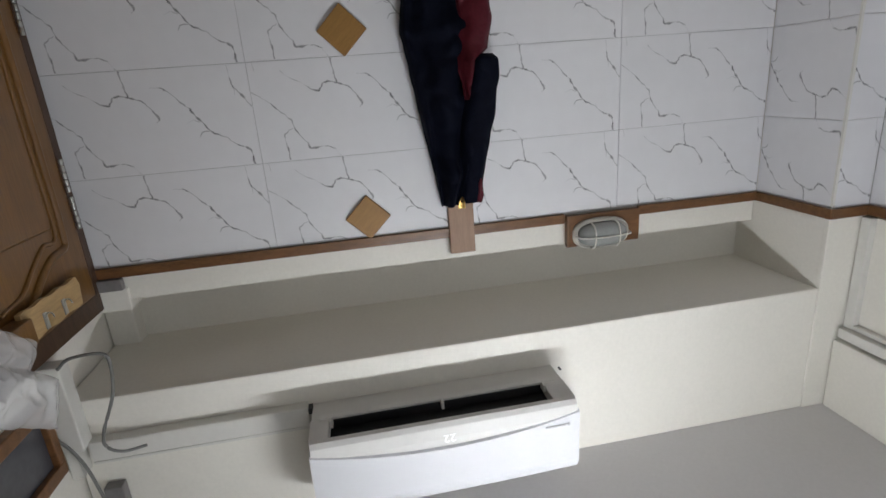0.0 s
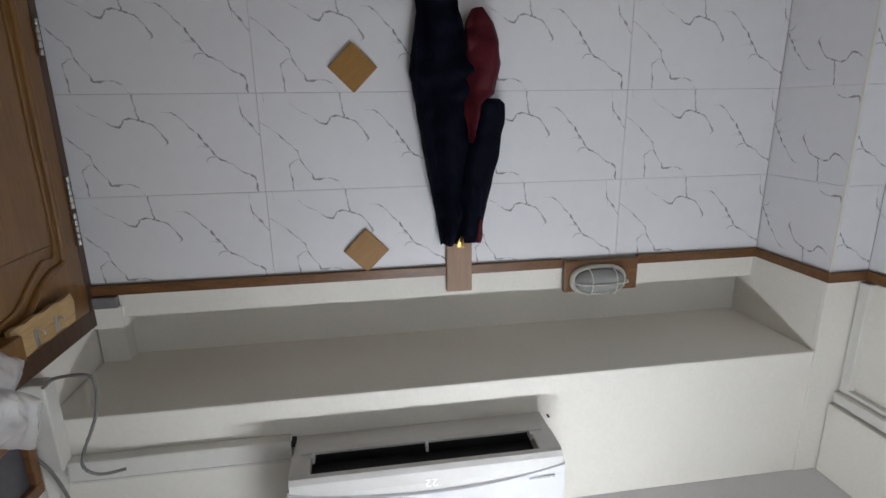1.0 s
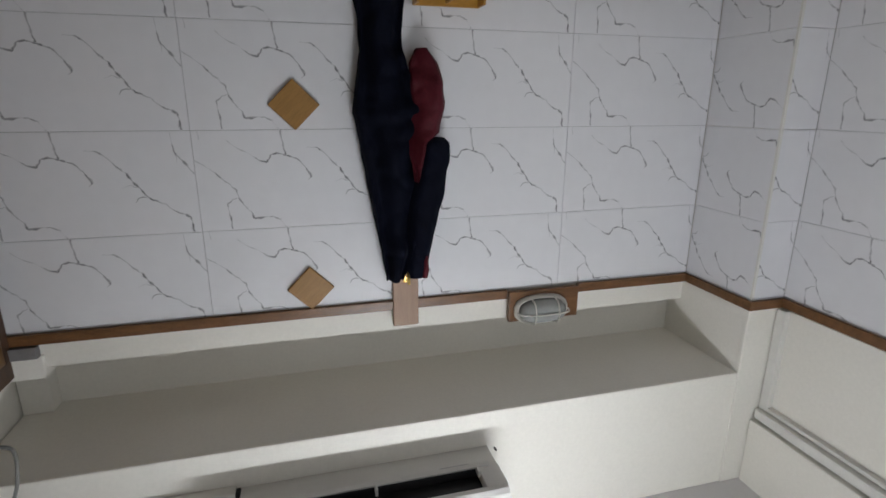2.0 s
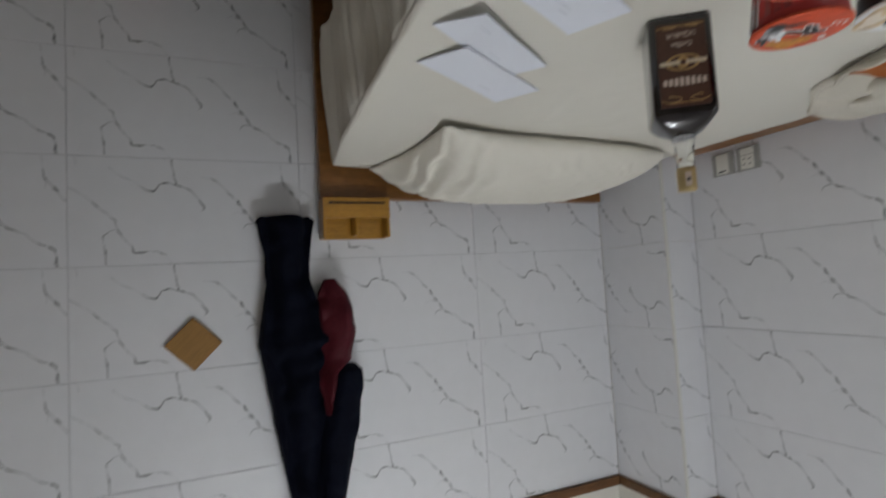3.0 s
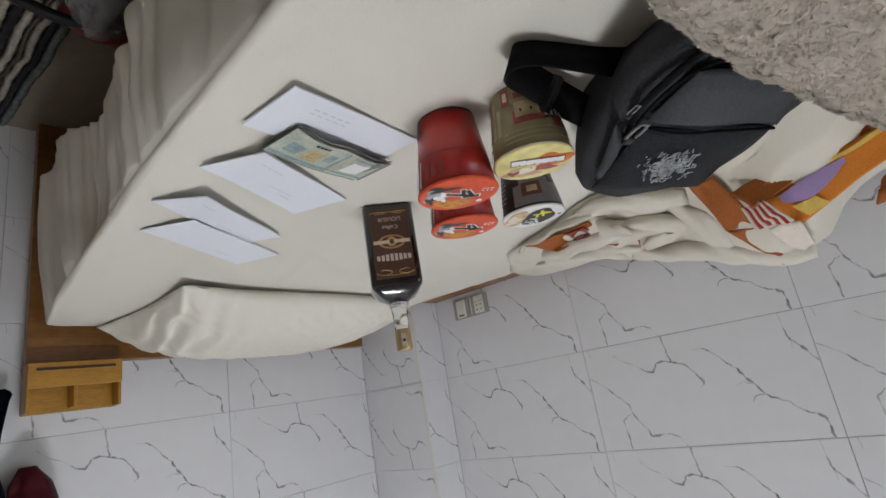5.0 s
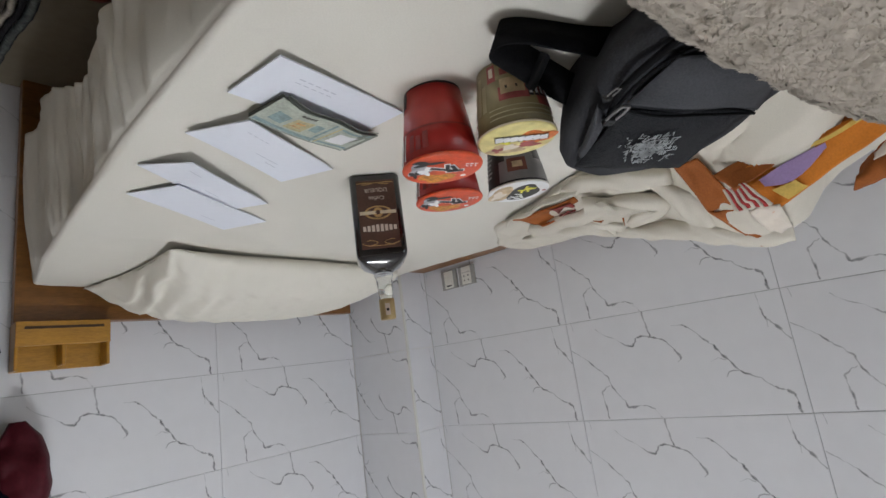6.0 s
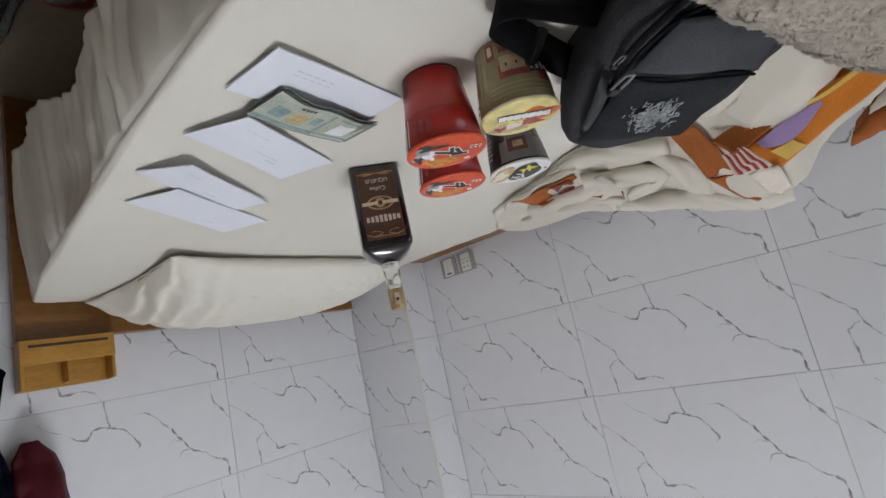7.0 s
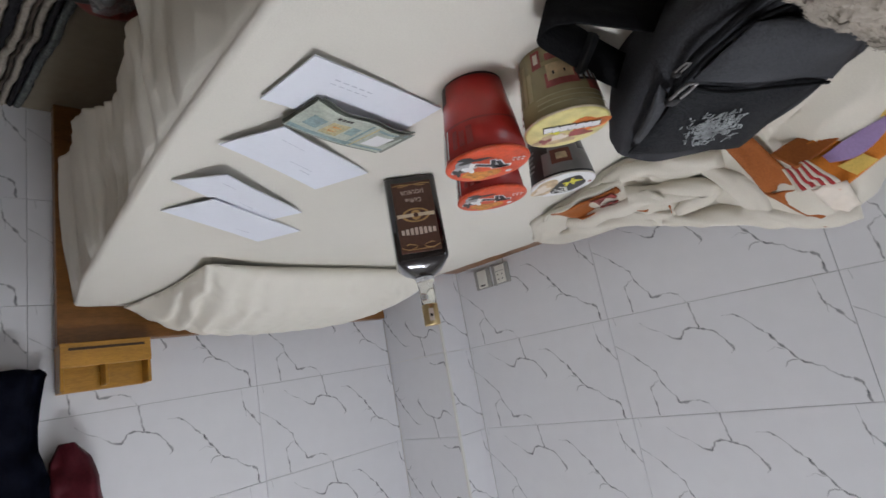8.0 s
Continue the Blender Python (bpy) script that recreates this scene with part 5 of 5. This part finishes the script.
def roll(points, radii, seed):
    """A soft bulging fold of cloth along points."""
    pts = spline(points, 10)
    rr = np.interp(np.linspace(0, 1, len(pts)), np.linspace(0, 1, len(radii)), radii)
    bm = bmesh.new()
    rings = []
    n = 20
    for i, p in enumerate(pts):
        d = (pts[min(i + 1, len(pts) - 1)] - pts[max(i - 1, 0)]).normalized()
        s = d.cross(Vector((0, 0, 1))).normalized()
        w = s.cross(d).normalized()
        ring = []
        for k in range(n):
            t = 2 * math.pi * k / n
            r = float(rr[i]) * (1 + 0.30 * nz(p.x * 22 + math.cos(t), p.y * 22 + math.sin(t), seed) + 0.22 * (abs(math.sin(1.5 * t + 7 * i / len(pts) + seed)) - 0.6))
            ring.append(bm.verts.new(p + r * (1.25 * math.cos(t) * s + 0.8 * math.sin(t) * w)))
        rings.append(ring)
    for a, b in zip(rings, rings[1:]):
        for k in range(n):
            bm.faces.new((a[k], a[(k + 1) % n], b[(k + 1) % n], b[k]))
    bm.faces.new(rings[0][::-1])
    bm.faces.new(rings[-1])
    bmesh.ops.recalc_face_normals(bm, faces=bm.faces[:])
    return bm


FOLDS = [([(-0.725, 0.470, 0.628), (-0.716, 0.420, 0.634), (-0.718, 0.374, 0.640), (-0.726, 0.316, 0.655), (-0.728, 0.262, 0.672)], [0.006, 0.017, 0.020, 0.022, 0.014]),
         ([(-0.770, 0.470, 0.648), (-0.764, 0.395, 0.674), (-0.768, 0.335, 0.690), (-0.784, 0.310, 0.700), (-0.812, 0.345, 0.708), (-0.838, 0.388, 0.712)], [0.006, 0.014, 0.016, 0.016, 0.015, 0.008]),
         ([(-1.010, 0.770, 0.632), (-0.975, 0.700, 0.642), (-0.934, 0.624, 0.654), (-0.895, 0.520, 0.676), (-0.880, 0.450, 0.702)], [0.006, 0.015, 0.019, 0.020, 0.014]),
         ([(-0.925, 0.690, 0.638), (-0.862, 0.580, 0.652), (-0.820, 0.510, 0.660), (-0.790, 0.455, 0.668)], [0.005, 0.010, 0.011, 0.008]),
         ([(-0.875, 0.430, 0.712), (-0.866, 0.360, 0.730), (-0.860, 0.289, 0.745), (-0.858, 0.229, 0.770), (-0.862, 0.180, 0.790), (-0.868, 0.120, 0.796)], [0.012, 0.022, 0.024, 0.026, 0.024, 0.018]),
         ([(-0.740, 0.300, 0.664), (-0.772, 0.268, 0.705), (-0.812, 0.248, 0.742), (-0.850, 0.230, 0.772)], [0.008, 0.015, 0.016, 0.010]),
         ([(-0.835, 0.400, 0.712), (-0.842, 0.455, 0.690), (-0.862, 0.520, 0.668)], [0.008, 0.016, 0.006])]
for k, (pts, radii) in enumerate(FOLDS):
    part("fold", roll([(x, y, z + 0.006) for x, y, z in pts], [1.25 * r for r in radii], k + 1.0), "blanket", quilt, "", True)
# the turned-up printed side: four corners of each piece
RUST = [((-0.706, 0.246, 0.662), (-0.706, 0.205, 0.668), (-0.778, 0.172, 0.755), (-0.779, 0.226, 0.744)),
        ((-0.779, 0.226, 0.744), (-0.778, 0.172, 0.755), (-0.846, 0.134, 0.806), (-0.850, 0.172, 0.818)),
        ((-0.715, 0.192, 0.702), (-0.71, 0.165, 0.738), (-0.765, 0.030, 0.676), (-0.755, 0.036, 0.655)),
        ((-0.755, 0.038, 0.655), (-0.765, 0.030, 0.676), (-0.77, -0.09, 0.665), (-0.76, -0.09, 0.645))]
for k, q in enumerate(RUST):
    part("printed_side", sheet_mesh(lambda u, v, q=q, k=k: flap_point(*q, u, v, 0.0, 0.005 if k < 2 else 0.003, 0 if k < 2 else k), 12, 24, 0.004), "rust", quilt, "rust orange printed cotton", True)
BRIGHT = ((-0.728, 0.160, 0.708), (-0.76, 0.128, 0.782), (-0.785, -0.055, 0.692), (-0.765, -0.09, 0.655))


def bright(u, v, lift):
    return flap_point(*BRIGHT, u, v, lift, 0.005, 2.0) + Vector((0.006 + lift, 0, 0))


part("orange_print", sheet_mesh(lambda u, v: bright(u, v, 0.0), 14, 30, 0.004), "orange", quilt, "bright orange printed cotton", True)
part("yellow_print", sheet_mesh(lambda u, v: bright(0.03 + 0.12 * u + 0.05 * math.sin(7 * v), 0.30 + 0.7 * v, 0.003), 4, 24), "yellow", quilt, "", True)
part("yellow_print", sheet_mesh(lambda u, v: bright(0.62 + 0.30 * u, 0.10 + 0.16 * v + 0.05 * u, 0.003), 6, 8), "yellow", quilt, "", True)
part("lilac_print", sheet_mesh(lambda u, v: bright(0.22 + (0.34 * u - 0.02) * (0.35 + 0.65 * math.sin(math.pi * min(1, 0.9 * v + 0.12))) + 0.10 * (1 - v), 0.08 + 0.42 * v, 0.004), 6, 20), "lilac", quilt, "", True)
for k in range(9):
    part("stripe_print", sheet_mesh(lambda u, v, k=k: flap_point((-0.715, 0.183, 0.727), (-0.715, 0.148, 0.727), (-0.722, 0.120, 0.770), (-0.722, 0.174, 0.769), (k + u) / 9, v, 0.004, 0.003, 1), 2, 10, 0.0015),
         "redstripe" if k % 2 else "creamstripe", quilt, "", True)
part("cream_patch", sheet_mesh(lambda u, v: flap_point((-0.745, 0.160, 0.770), (-0.745, 0.115, 0.772), (-0.82, 0.115, 0.800), (-0.83, 0.150, 0.800), u, v, 0.0, 0.004, 3), 6, 8, 0.003), "creamstripe", quilt, "", True)
part("rust_tip", sheet_mesh(lambda u, v: flap_point((-0.81, 0.022, 0.768), (-0.81, 0.000, 0.728), (-0.81, -0.055, 0.690), (-0.81, -0.035, 0.758), u, v, 0.0, 0.006, 5) + Vector((0.012 * math.sin(5 * u), 0, 0)), 10, 14, 0.004), "rust", quilt, "", True)
part("tip_print", sheet_mesh(lambda u, v: flap_point((-0.803, -0.012, 0.735), (-0.803, -0.016, 0.724), (-0.803, -0.048, 0.702), (-0.803, -0.040, 0.728), u, v, 0.0, 0.003, 5) + Vector((0.010, 0, 0)), 4, 8, 0.002), "creamstripe", quilt, "", True)
part("rust_fold", sheet_mesh(lambda u, v: flap_point((-0.800, 0.650, 0.636), (-0.735, 0.455, 0.652), (-0.782, 0.462, 0.676), (-0.845, 0.600, 0.664), u, v, 0.0, 0.004, 6) - Vector((0.03, 0, 0.004)) * math.sin(math.pi * v), 16, 12, 0.004), "rust", quilt, "", True)
part("rust_fold", sheet_mesh(lambda u, v: flap_point((-0.772, 0.440, 0.668), (-0.790, 0.340, 0.682), (-0.830, 0.355, 0.700), (-0.822, 0.440, 0.690), u, v, 0.0, 0.004, 8) - Vector((0.02, 0, 0.003)) * math.sin(math.pi * v), 14, 12, 0.004), "rust", quilt, "", True)
part("rust_print", sheet_mesh(lambda u, v: flap_point((-0.760, 0.530, 0.650), (-0.742, 0.470, 0.656), (-0.772, 0.476, 0.670), (-0.792, 0.525, 0.664), u, v, 0.003, 0.004, 6) - Vector((0.026, 0, 0.003)) * math.sin(math.pi * v), 8, 8, 0.002), "redfilm", quilt, "", True)
# thin turned edges of the cloth
LIPS = [([(-0.860, 0.700, 0.628), (-0.815, 0.655, 0.632), (-0.765, 0.560, 0.638), (-0.718, 0.470, 0.646), (-0.700, 0.430, 0.654)], 0.020, 150, 110),
        ([(-0.905, 0.670, 0.652), (-0.852, 0.590, 0.668), (-0.795, 0.480, 0.682), (-0.755, 0.420, 0.690), (-0.735, 0.385, 0.692)], 0.034, 60, 40),
        ([(-0.735, 0.440, 0.678), (-0.748, 0.392, 0.690), (-0.770, 0.345, 0.698), (-0.800, 0.318, 0.704), (-0.836, 0.330, 0.706)], 0.036, 70, 120),
        ([(-0.880, 0.470, 0.700), (-0.846, 0.430, 0.700), (-0.836, 0.390, 0.706), (-0.850, 0.350, 0.716)], 0.030, 50, 90),
        ([(-0.980, 0.700, 0.640), (-0.940, 0.610, 0.664), (-0.905, 0.510, 0.690), (-0.885, 0.420, 0.722), (-0.872, 0.330, 0.742)], 0.030, 30, 60)]
for pts, width, lean0, lean1 in LIPS:
    part("turned_edge", ribbon([(x + 0.004 * math.sin(40 * y), y, z + 0.003 * math.sin(55 * y)) for x, y, z in spline(pts, 4)], width, 0.005, lean0, lean1), "blanket", quilt, "", True)

# ---- plush throw lying at the foot of the bed ----
throw = thing("fleece_throw", (-0.2, -0.15, ZB), "thick greige plush fleece throw heaped on the bed", "throw")


def throw_edge(x):
    return float(np.interp(x, [-0.80, -0.481, -0.358, -0.25, -0.14, -0.04, 0.04], [-0.16, -0.036, 0.006, 0.036, 0.060, 0.071, 0.045]))


def throw_point(u, v):
    x = 0.01 - 0.80 * u
    y = throw_edge(x) - 0.34 * v + 0.004 * nz(x * 40, 3, 3)
    t = min(1.0, v / 0.10)
    h = 0.145 + 0.02 * math.sqrt(t) + 0.012 * nz(x * 7, y * 7, 4) - 0.10 * max(0, v - 0.4)
    h += 0.0055 * (0.5 - 2 * abs(nz(x * 55 + 2 * nz(y * 30, x * 30, 1), y * 55, 2))) + 0.0035 * nz(x * 95, y * 95, 7) + 0.0012 * nz(x * 190 + 3, y * 190, 6)
    return Vector((x, y, ZB + h))


part("plush", sheet_mesh(throw_point, 300, 130, 0.012), "fleece", throw, "", True)


def throw_skirt(u, v):
    top = throw_point(u, 0.0)
    return Vector((top.x, top.y - 0.012 - 0.03 * v, top.z - 0.012 - (top.z - 0.012 - ZB - 0.002) * v))


part("underside", sheet_mesh(throw_skirt, 60, 8, 0.006), "fleece", throw, "", True)


def tufts():
    """Short curved locks of pile over the visible part of the throw."""
    rng = np.random.default_rng(7)
    verts, faces = [], []
    for k in range(26000):
        u, v = rng.random() * 0.75, rng.random() ** 1.3 * 0.62
        if k % 2 == 0:
            v = rng.random() * 0.03
        p = throw_point(u, v)
        a = 2.4 * nz(p.x * 22, p.y * 22, 0) * 3 + rng.normal(0, 0.6)
        le, wd = rng.uniform(0.0025, 0.006), rng.uniform(0.0003, 0.0006)
        d = Vector((math.cos(a), math.sin(a) + (0.9 if v < 0.04 else 0), 0)).normalized()
        s = Vector((-d.y, d.x, 0)) * wd
        up = Vector((0, 0, 1))
        n = len(verts)
        q = [p - s, p + s, p + d * le * 0.5 + up * 0.0016 + s, p + d * le * 0.5 + up * 0.0016 - s, p + d * le + up * 0.0004]
        verts += [tuple(x) for x in q]
        faces += [(n, n + 1, n + 2, n + 3), (n + 3, n + 2, n + 4)]
    me = bpy.data.meshes.new("pile")
    me.from_pydata(verts, [], faces)
    me.materials.append(M["fleece"])
    ob = new("pile_fuzz", me)
    ob.parent, ob.matrix_parent_inverse = throw, throw.matrix_world.inverted()
    tagged(ob, "soft greige pile", kind="stuff")


tufts()

# ---- striped rag rug, bags and packet on the floor ----
rug = thing("rag_rug", (0.2, 1.2, 0), "striped rag rug in beige, charcoal and black", "rug")
STRIPES = ["rugteal", "rugbeige", "rugbrown", "rugbeige", "rugnavy", "rugbeige", "rugnavy", "rugbeige", "rugdark", "rugbeige", "rugbrown", "rugbeige", "rugdark", "rugbeige", "rugbrown", "rugbeige", "rugdark", "rugteal"]
WIDE = [1.1, 1.2, 0.9, 1.3, 1.3, 0.8, 1.2, 0.9, 1.3, 1.2, 0.6, 1.2, 1.2, 1.1, 0.6, 1.0, 0.9, 1.2]
tot, acc = sum(WIDE), 0.0
for name, w in zip(STRIPES, WIDE):
    a, b = acc / tot, (acc + w) / tot
    acc += w

    def stripe(u, v, a=a, b=b):
        y = 1.735 - 1.25 * v - 0.010 * abs(math.sin(40 * (a + (b - a) * u))) * (v < 0.02)
        s = a + (b - a) * u + 0.014 * nz(y * 9, a * 5, 2) + 0.012 * nz(y * 32, a * 9, 4) + 0.006 * nz(y * 90, a * 9, 6)
        x = 0.38 - 0.35 * s - 0.10 * v
        lump = 0.012 * (1 - (2 * u - 1) ** 2) + 0.004 * nz(x * 60, y * 60, 1)
        return Vector((x, y, 0.006 + max(0.0, lump)))
    part("stripe", sheet_mesh(stripe, 4, 110, 0.004), name, rug, "", True)

black_bag = thing("black_bag", (0.12, 1.02, 0), "black handbag with a looped handle on the rug", "bag")
part("bag", crumpled((0.15, 0.85, 0.115), (0.14, 0.085, 0.10), 5.0, rough=0.15), "bagblack", black_bag, "", True)
part("bag_base", crumpled((0.11, 0.97, 0.05), (0.12, 0.07, 0.045), 8.0, rough=0.15), "bagblack", black_bag, "", True)
part("handle", tube(spline([(-0.03, 0.95, 0.13), (-0.015, 1.06, 0.10), (0.025, 1.095, 0.09), (0.095, 1.085, 0.09), (0.155, 1.050, 0.10), (0.19, 0.98, 0.12), (0.20, 0.90, 0.14)]), 0.012), "black", black_bag, "black looped handle", True)
# grey sheet in place of the sheen on the black bag
part("painted_sheen", sheet_mesh(lambda u, v: Vector((0.155 - 0.11 * u, 1.015 - 0.025 * v - 0.055 * u, 0.108 + 0.01 * u)), 6, 3, 0.002), "tape", black_bag)
film_bag = thing("clear_bag", (0.0, 1.02, 0), "clear plastic bag with red packaging inside", "plastic bag")
part("film", crumpled((-0.010, 0.925, 0.110), (0.066, 0.085, 0.090), 11.0, rough=0.35), "clearbag", film_bag, "", True)
part("content", crumpled((-0.016, 0.915, 0.10), (0.042, 0.05, 0.065), 31.0, rough=0.3, sub=3), "acdark", film_bag, "dark things inside", True)
part("packet", crumpled((-0.035, 1.12, 0.055), (0.072, 0.038, 0.034), 15.0, rough=0.3, sub=3), "redfilm", film_bag, "red packaging", True)
packet = thing("snack_packet", (0.45, 1.56, 0), "orange and white snack packet on the floor", "packet")
part("pouch", crumpled((0.45, 1.62, 0.05), (0.06, 0.05, 0.045), 21.0, rough=0.25, sub=3), "tangerine", packet, "", True)
part("crimp", box(0.40, 1.50, 0.06, 0.50, 1.575, 0.085, 0.006), "white", packet)

# ---- wall tiles ----
VEINS = {
    "a": ([(0.507, 0.030), (0.486, 0.047), (0.449, 0.068), (0.418, 0.089), (0.397, 0.095), (0.383, 0.072), (0.367, 0.070), (0.341, 0.074), (0.326, 0.081)], [0.3, 0.4, 0.4, 0.6, 1.0, 0.7, 0.9, 0.9, 0.8]),
    "b": ([(0.349, 0.000), (0.353, 0.020), (0.347, 0.040), (0.342, 0.076)], [0.9, 1.0, 1.0, 0.9]),
    "c": ([(0.326, 0.081), (0.308, 0.087), (0.298, 0.096), (0.286, 0.115), (0.276, 0.129), (0.270, 0.142), (0.280, 0.152)], [0.8, 0.7, 0.8, 0.6, 1.0, 1.0, 0.4]),
    "d": ([(0.600, 0.085), (0.572, 0.102), (0.543, 0.126), (0.531, 0.141), (0.507, 0.161), (0.492, 0.176), (0.489, 0.198), (0.474, 0.222), (0.451, 0.255), (0.448, 0.265), (0.431, 0.266), (0.412, 0.260), (0.388, 0.266), (0.373, 0.273), (0.355, 0.300)],
          [0.4, 0.4, 0.6, 0.8, 0.8, 0.6, 0.7, 0.7, 0.6, 0.8, 1.0, 1.0, 0.9, 0.5, 0.3]),
    "e": ([(0.492, 0.200), (0.520, 0.217), (0.517, 0.246), (0.513, 0.296)], [0.4, 0.7, 0.7, 0.7]),
    "f": ([(0.277, 0.053), (0.254, 0.053), (0.233, 0.063), (0.218, 0.080), (0.192, 0.111), (0.180, 0.120), (0.168, 0.141), (0.140, 0.177), (0.130, 0.192), (0.113, 0.201), (0.091, 0.209), (0.071, 0.229), (0.054, 0.240), (0.038, 0.247), (0.027, 0.253), (0.024, 0.269), (0.021, 0.298)],
          [0.3, 0.6, 0.6, 0.4, 0.7, 1.2, 1.1, 1.1, 0.6, 0.7, 0.4, 0.5, 0.8, 1.2, 1.0, 0.9, 1.1]),
    "g": ([(0.195, 0.159), (0.176, 0.152), (0.158, 0.159)], [0.2, 0.5, 0.4]),
    "k": ([(0.167, 0.202), (0.159, 0.190), (0.146, 0.188), (0.131, 0.192)], [0.3, 0.5, 0.6, 0.5]),
    "m": ([(0.054, 0.001), (0.055, 0.018), (0.052, 0.040), (0.046, 0.071), (0.033, 0.081), (0.024, 0.095), (0.012, 0.114), (0.003, 0.125)], [0.8, 0.4, 0.6, 1.0, 0.9, 0.9, 0.7, 0.8]),
    "n": ([(0.046, 0.071), (0.045, 0.090)], [0.6, 0.2]),
    "o": ([(0.583, 0.004), (0.580, 0.026)], [0.6, 0.2]),
}


def clip(p, q, lo, hi):
    """The part of p-q inside a rectangle, as two fractions, or None."""
    t0, t1 = 0.0, 1.0
    for k in (0, 1):
        d = q[k] - p[k]
        for s, lim in ((-1, lo[k]), (1, hi[k])):
            a, b = s * d, s * (lim - p[k])
            if abs(a) < 1e-9:
                if b < 0:
                    return None
            elif a > 0:
                t1 = min(t1, b / a)
            else:
                t0 = max(t0, b / a)
    return (t0, t1) if t1 - t0 > 1e-3 else None


def ragged(pts, widths):
    """A vein's line cut into short crooked steps of uneven width."""
    line, wide = [], []
    for (a, b), wa, wb in zip(zip(pts, pts[1:]), widths, widths[1:]):
        n = max(2, int(math.dist(a, b) / 0.005))
        for k in range(n):
            t = k / n
            x, z = a[0] + (b[0] - a[0]) * t, a[1] + (b[1] - a[1]) * t
            line.append((x + 0.0034 * nz(x * 75, z * 75, 1) + 0.0022 * nz(x * 210, z * 210, 2), z + 0.0034 * nz(x * 75, z * 75, 5) + 0.0022 * nz(x * 210, z * 210, 6)))
            wide.append((wa + (wb - wa) * t) * max(0.12, 0.85 + 1.5 * nz(x * 48, z * 48, 9) + 0.7 * nz(x * 170, z * 170, 3)))
    return line + [pts[-1]], wide + [widths[-1]]


def tile_mesh(x0, x1, z0, z1, turned=False):
    """One wall tile, or the cut piece of it between those limits; local x to the right, z up, face at y = 0."""
    g = 0.0007
    bm = bmesh.new()
    box(x0 + g, 0.0, z0 + g, x1 - g, 0.009, z1 - g, 0.0008, bm, 1)
    lay = bm.verts.layers.float.new("vein")
    for pts, w in VEINS.values():
        wob, w = ragged(pts, w)
        if turned:
            wob = [(0.6 - x, 0.3 - z) for x, z in wob]
        for i in range(len(wob) - 1):
            p, q = wob[i], wob[i + 1]
            c = clip(p, q, (x0 + 0.003, z0 + 0.002), (x1 - 0.003, z1 - 0.002))
            if not c:
                continue
            d = Vector((q[0] - p[0], q[1] - p[1])).normalized()
            side = Vector((-d.y, d.x))
            rows = []
            for t in c:
                s = w[i] + (w[i + 1] - w[i]) * t
                at = Vector((p[0] + (q[0] - p[0]) * t, p[1] + (q[1] - p[1]) * t))
                half = 0.0007 + 0.0028 * s
                row = []
                for k, f in ((-1, 0.0), (-0.35, 1.0), (0.35, 1.0), (1, 0.0)):
                    vv = bm.verts.new((at.x + side.x * half * k, -0.00018, at.y + side.y * half * k))
                    vv[lay] = f * min(1.0, 0.22 + 0.75 * s)
                    row.append(vv)
                rows.append(row)
            for k in range(3):
                bm.faces.new((rows[0][k], rows[1][k], rows[1][k + 1], rows[0][k + 1]))
    bmesh.ops.recalc_face_normals(bm, faces=bm.faces[:])
    for f in bm.faces:
        if abs(f.calc_center_median().y + 0.00018) < 1e-6 and f.normal.y > 0:
            f.normal_flip()
    me = bpy.data.meshes.new("tile")
    bm.to_mesh(me)
    bm.free()
    me.materials.append(M["tile"])
    return me


ROWS_Z = [(0.02, 0.3, -0.02), (0.0, 0.3, 0.28), (0.0, 0.3, 0.58), (0.0, 0.3, 0.88), (0.0, 0.3, 1.18), (0.0, ZT - 1.48, 1.48)]
cache = {}


def lay_tiles(wall, columns, place, turned=False):
    """columns: (local start, local end, shift along the wall)."""
    for c0, c1, shift in columns:
        for z0, z1, zs in ROWS_Z:
            key = (round(c0, 4), round(c1, 4), z0, z1, turned)
            if key not in cache:
                cache[key] = tile_mesh(c0, c1, z0, z1, turned)
            t = new("tile", cache[key])
            t.parent = wall
            t.matrix_basis = place(shift, zs)


lay_tiles(wall_north, [(0.0, 0.6, 0.02), (0.0, 0.6, -0.58), (0.0, XE - 0.622, 0.62), (0.03, 0.6, -1.18)], lambda s, z: pose(s, YN, z))
lay_tiles(wall_west, [(0.0, 0.594, 0.831), (0.0, 0.6, 0.231), (0.0, 0.6, -0.369), (0.0, 0.6, -0.969), (0.0, 0.6, -1.569)], lambda s, z: pose(XW, s, z, 0, 0, 90))
lay_tiles(pillar, [(0.14, 0.14 + YN - YCOL - 0.001, YCOL - 0.14)], lambda s, z: pose(XCOL, s, z, 0, 0, 90), True)
lay_tiles(pillar, [(0.03, 0.03 + XCOL - XW - 0.001, XW - 0.03)], lambda s, z: pose(s, YCOL, z), False)
part("grout_bed", box(XCOL, YN + 0.004, 0.0, XE, YN + 0.0085, ZT), "grout", wall_north)
part("grout_bed", box(XW - 0.0085, YS, 0.0, XW - 0.004, YCOL + 0.004, ZT), "grout", wall_west)
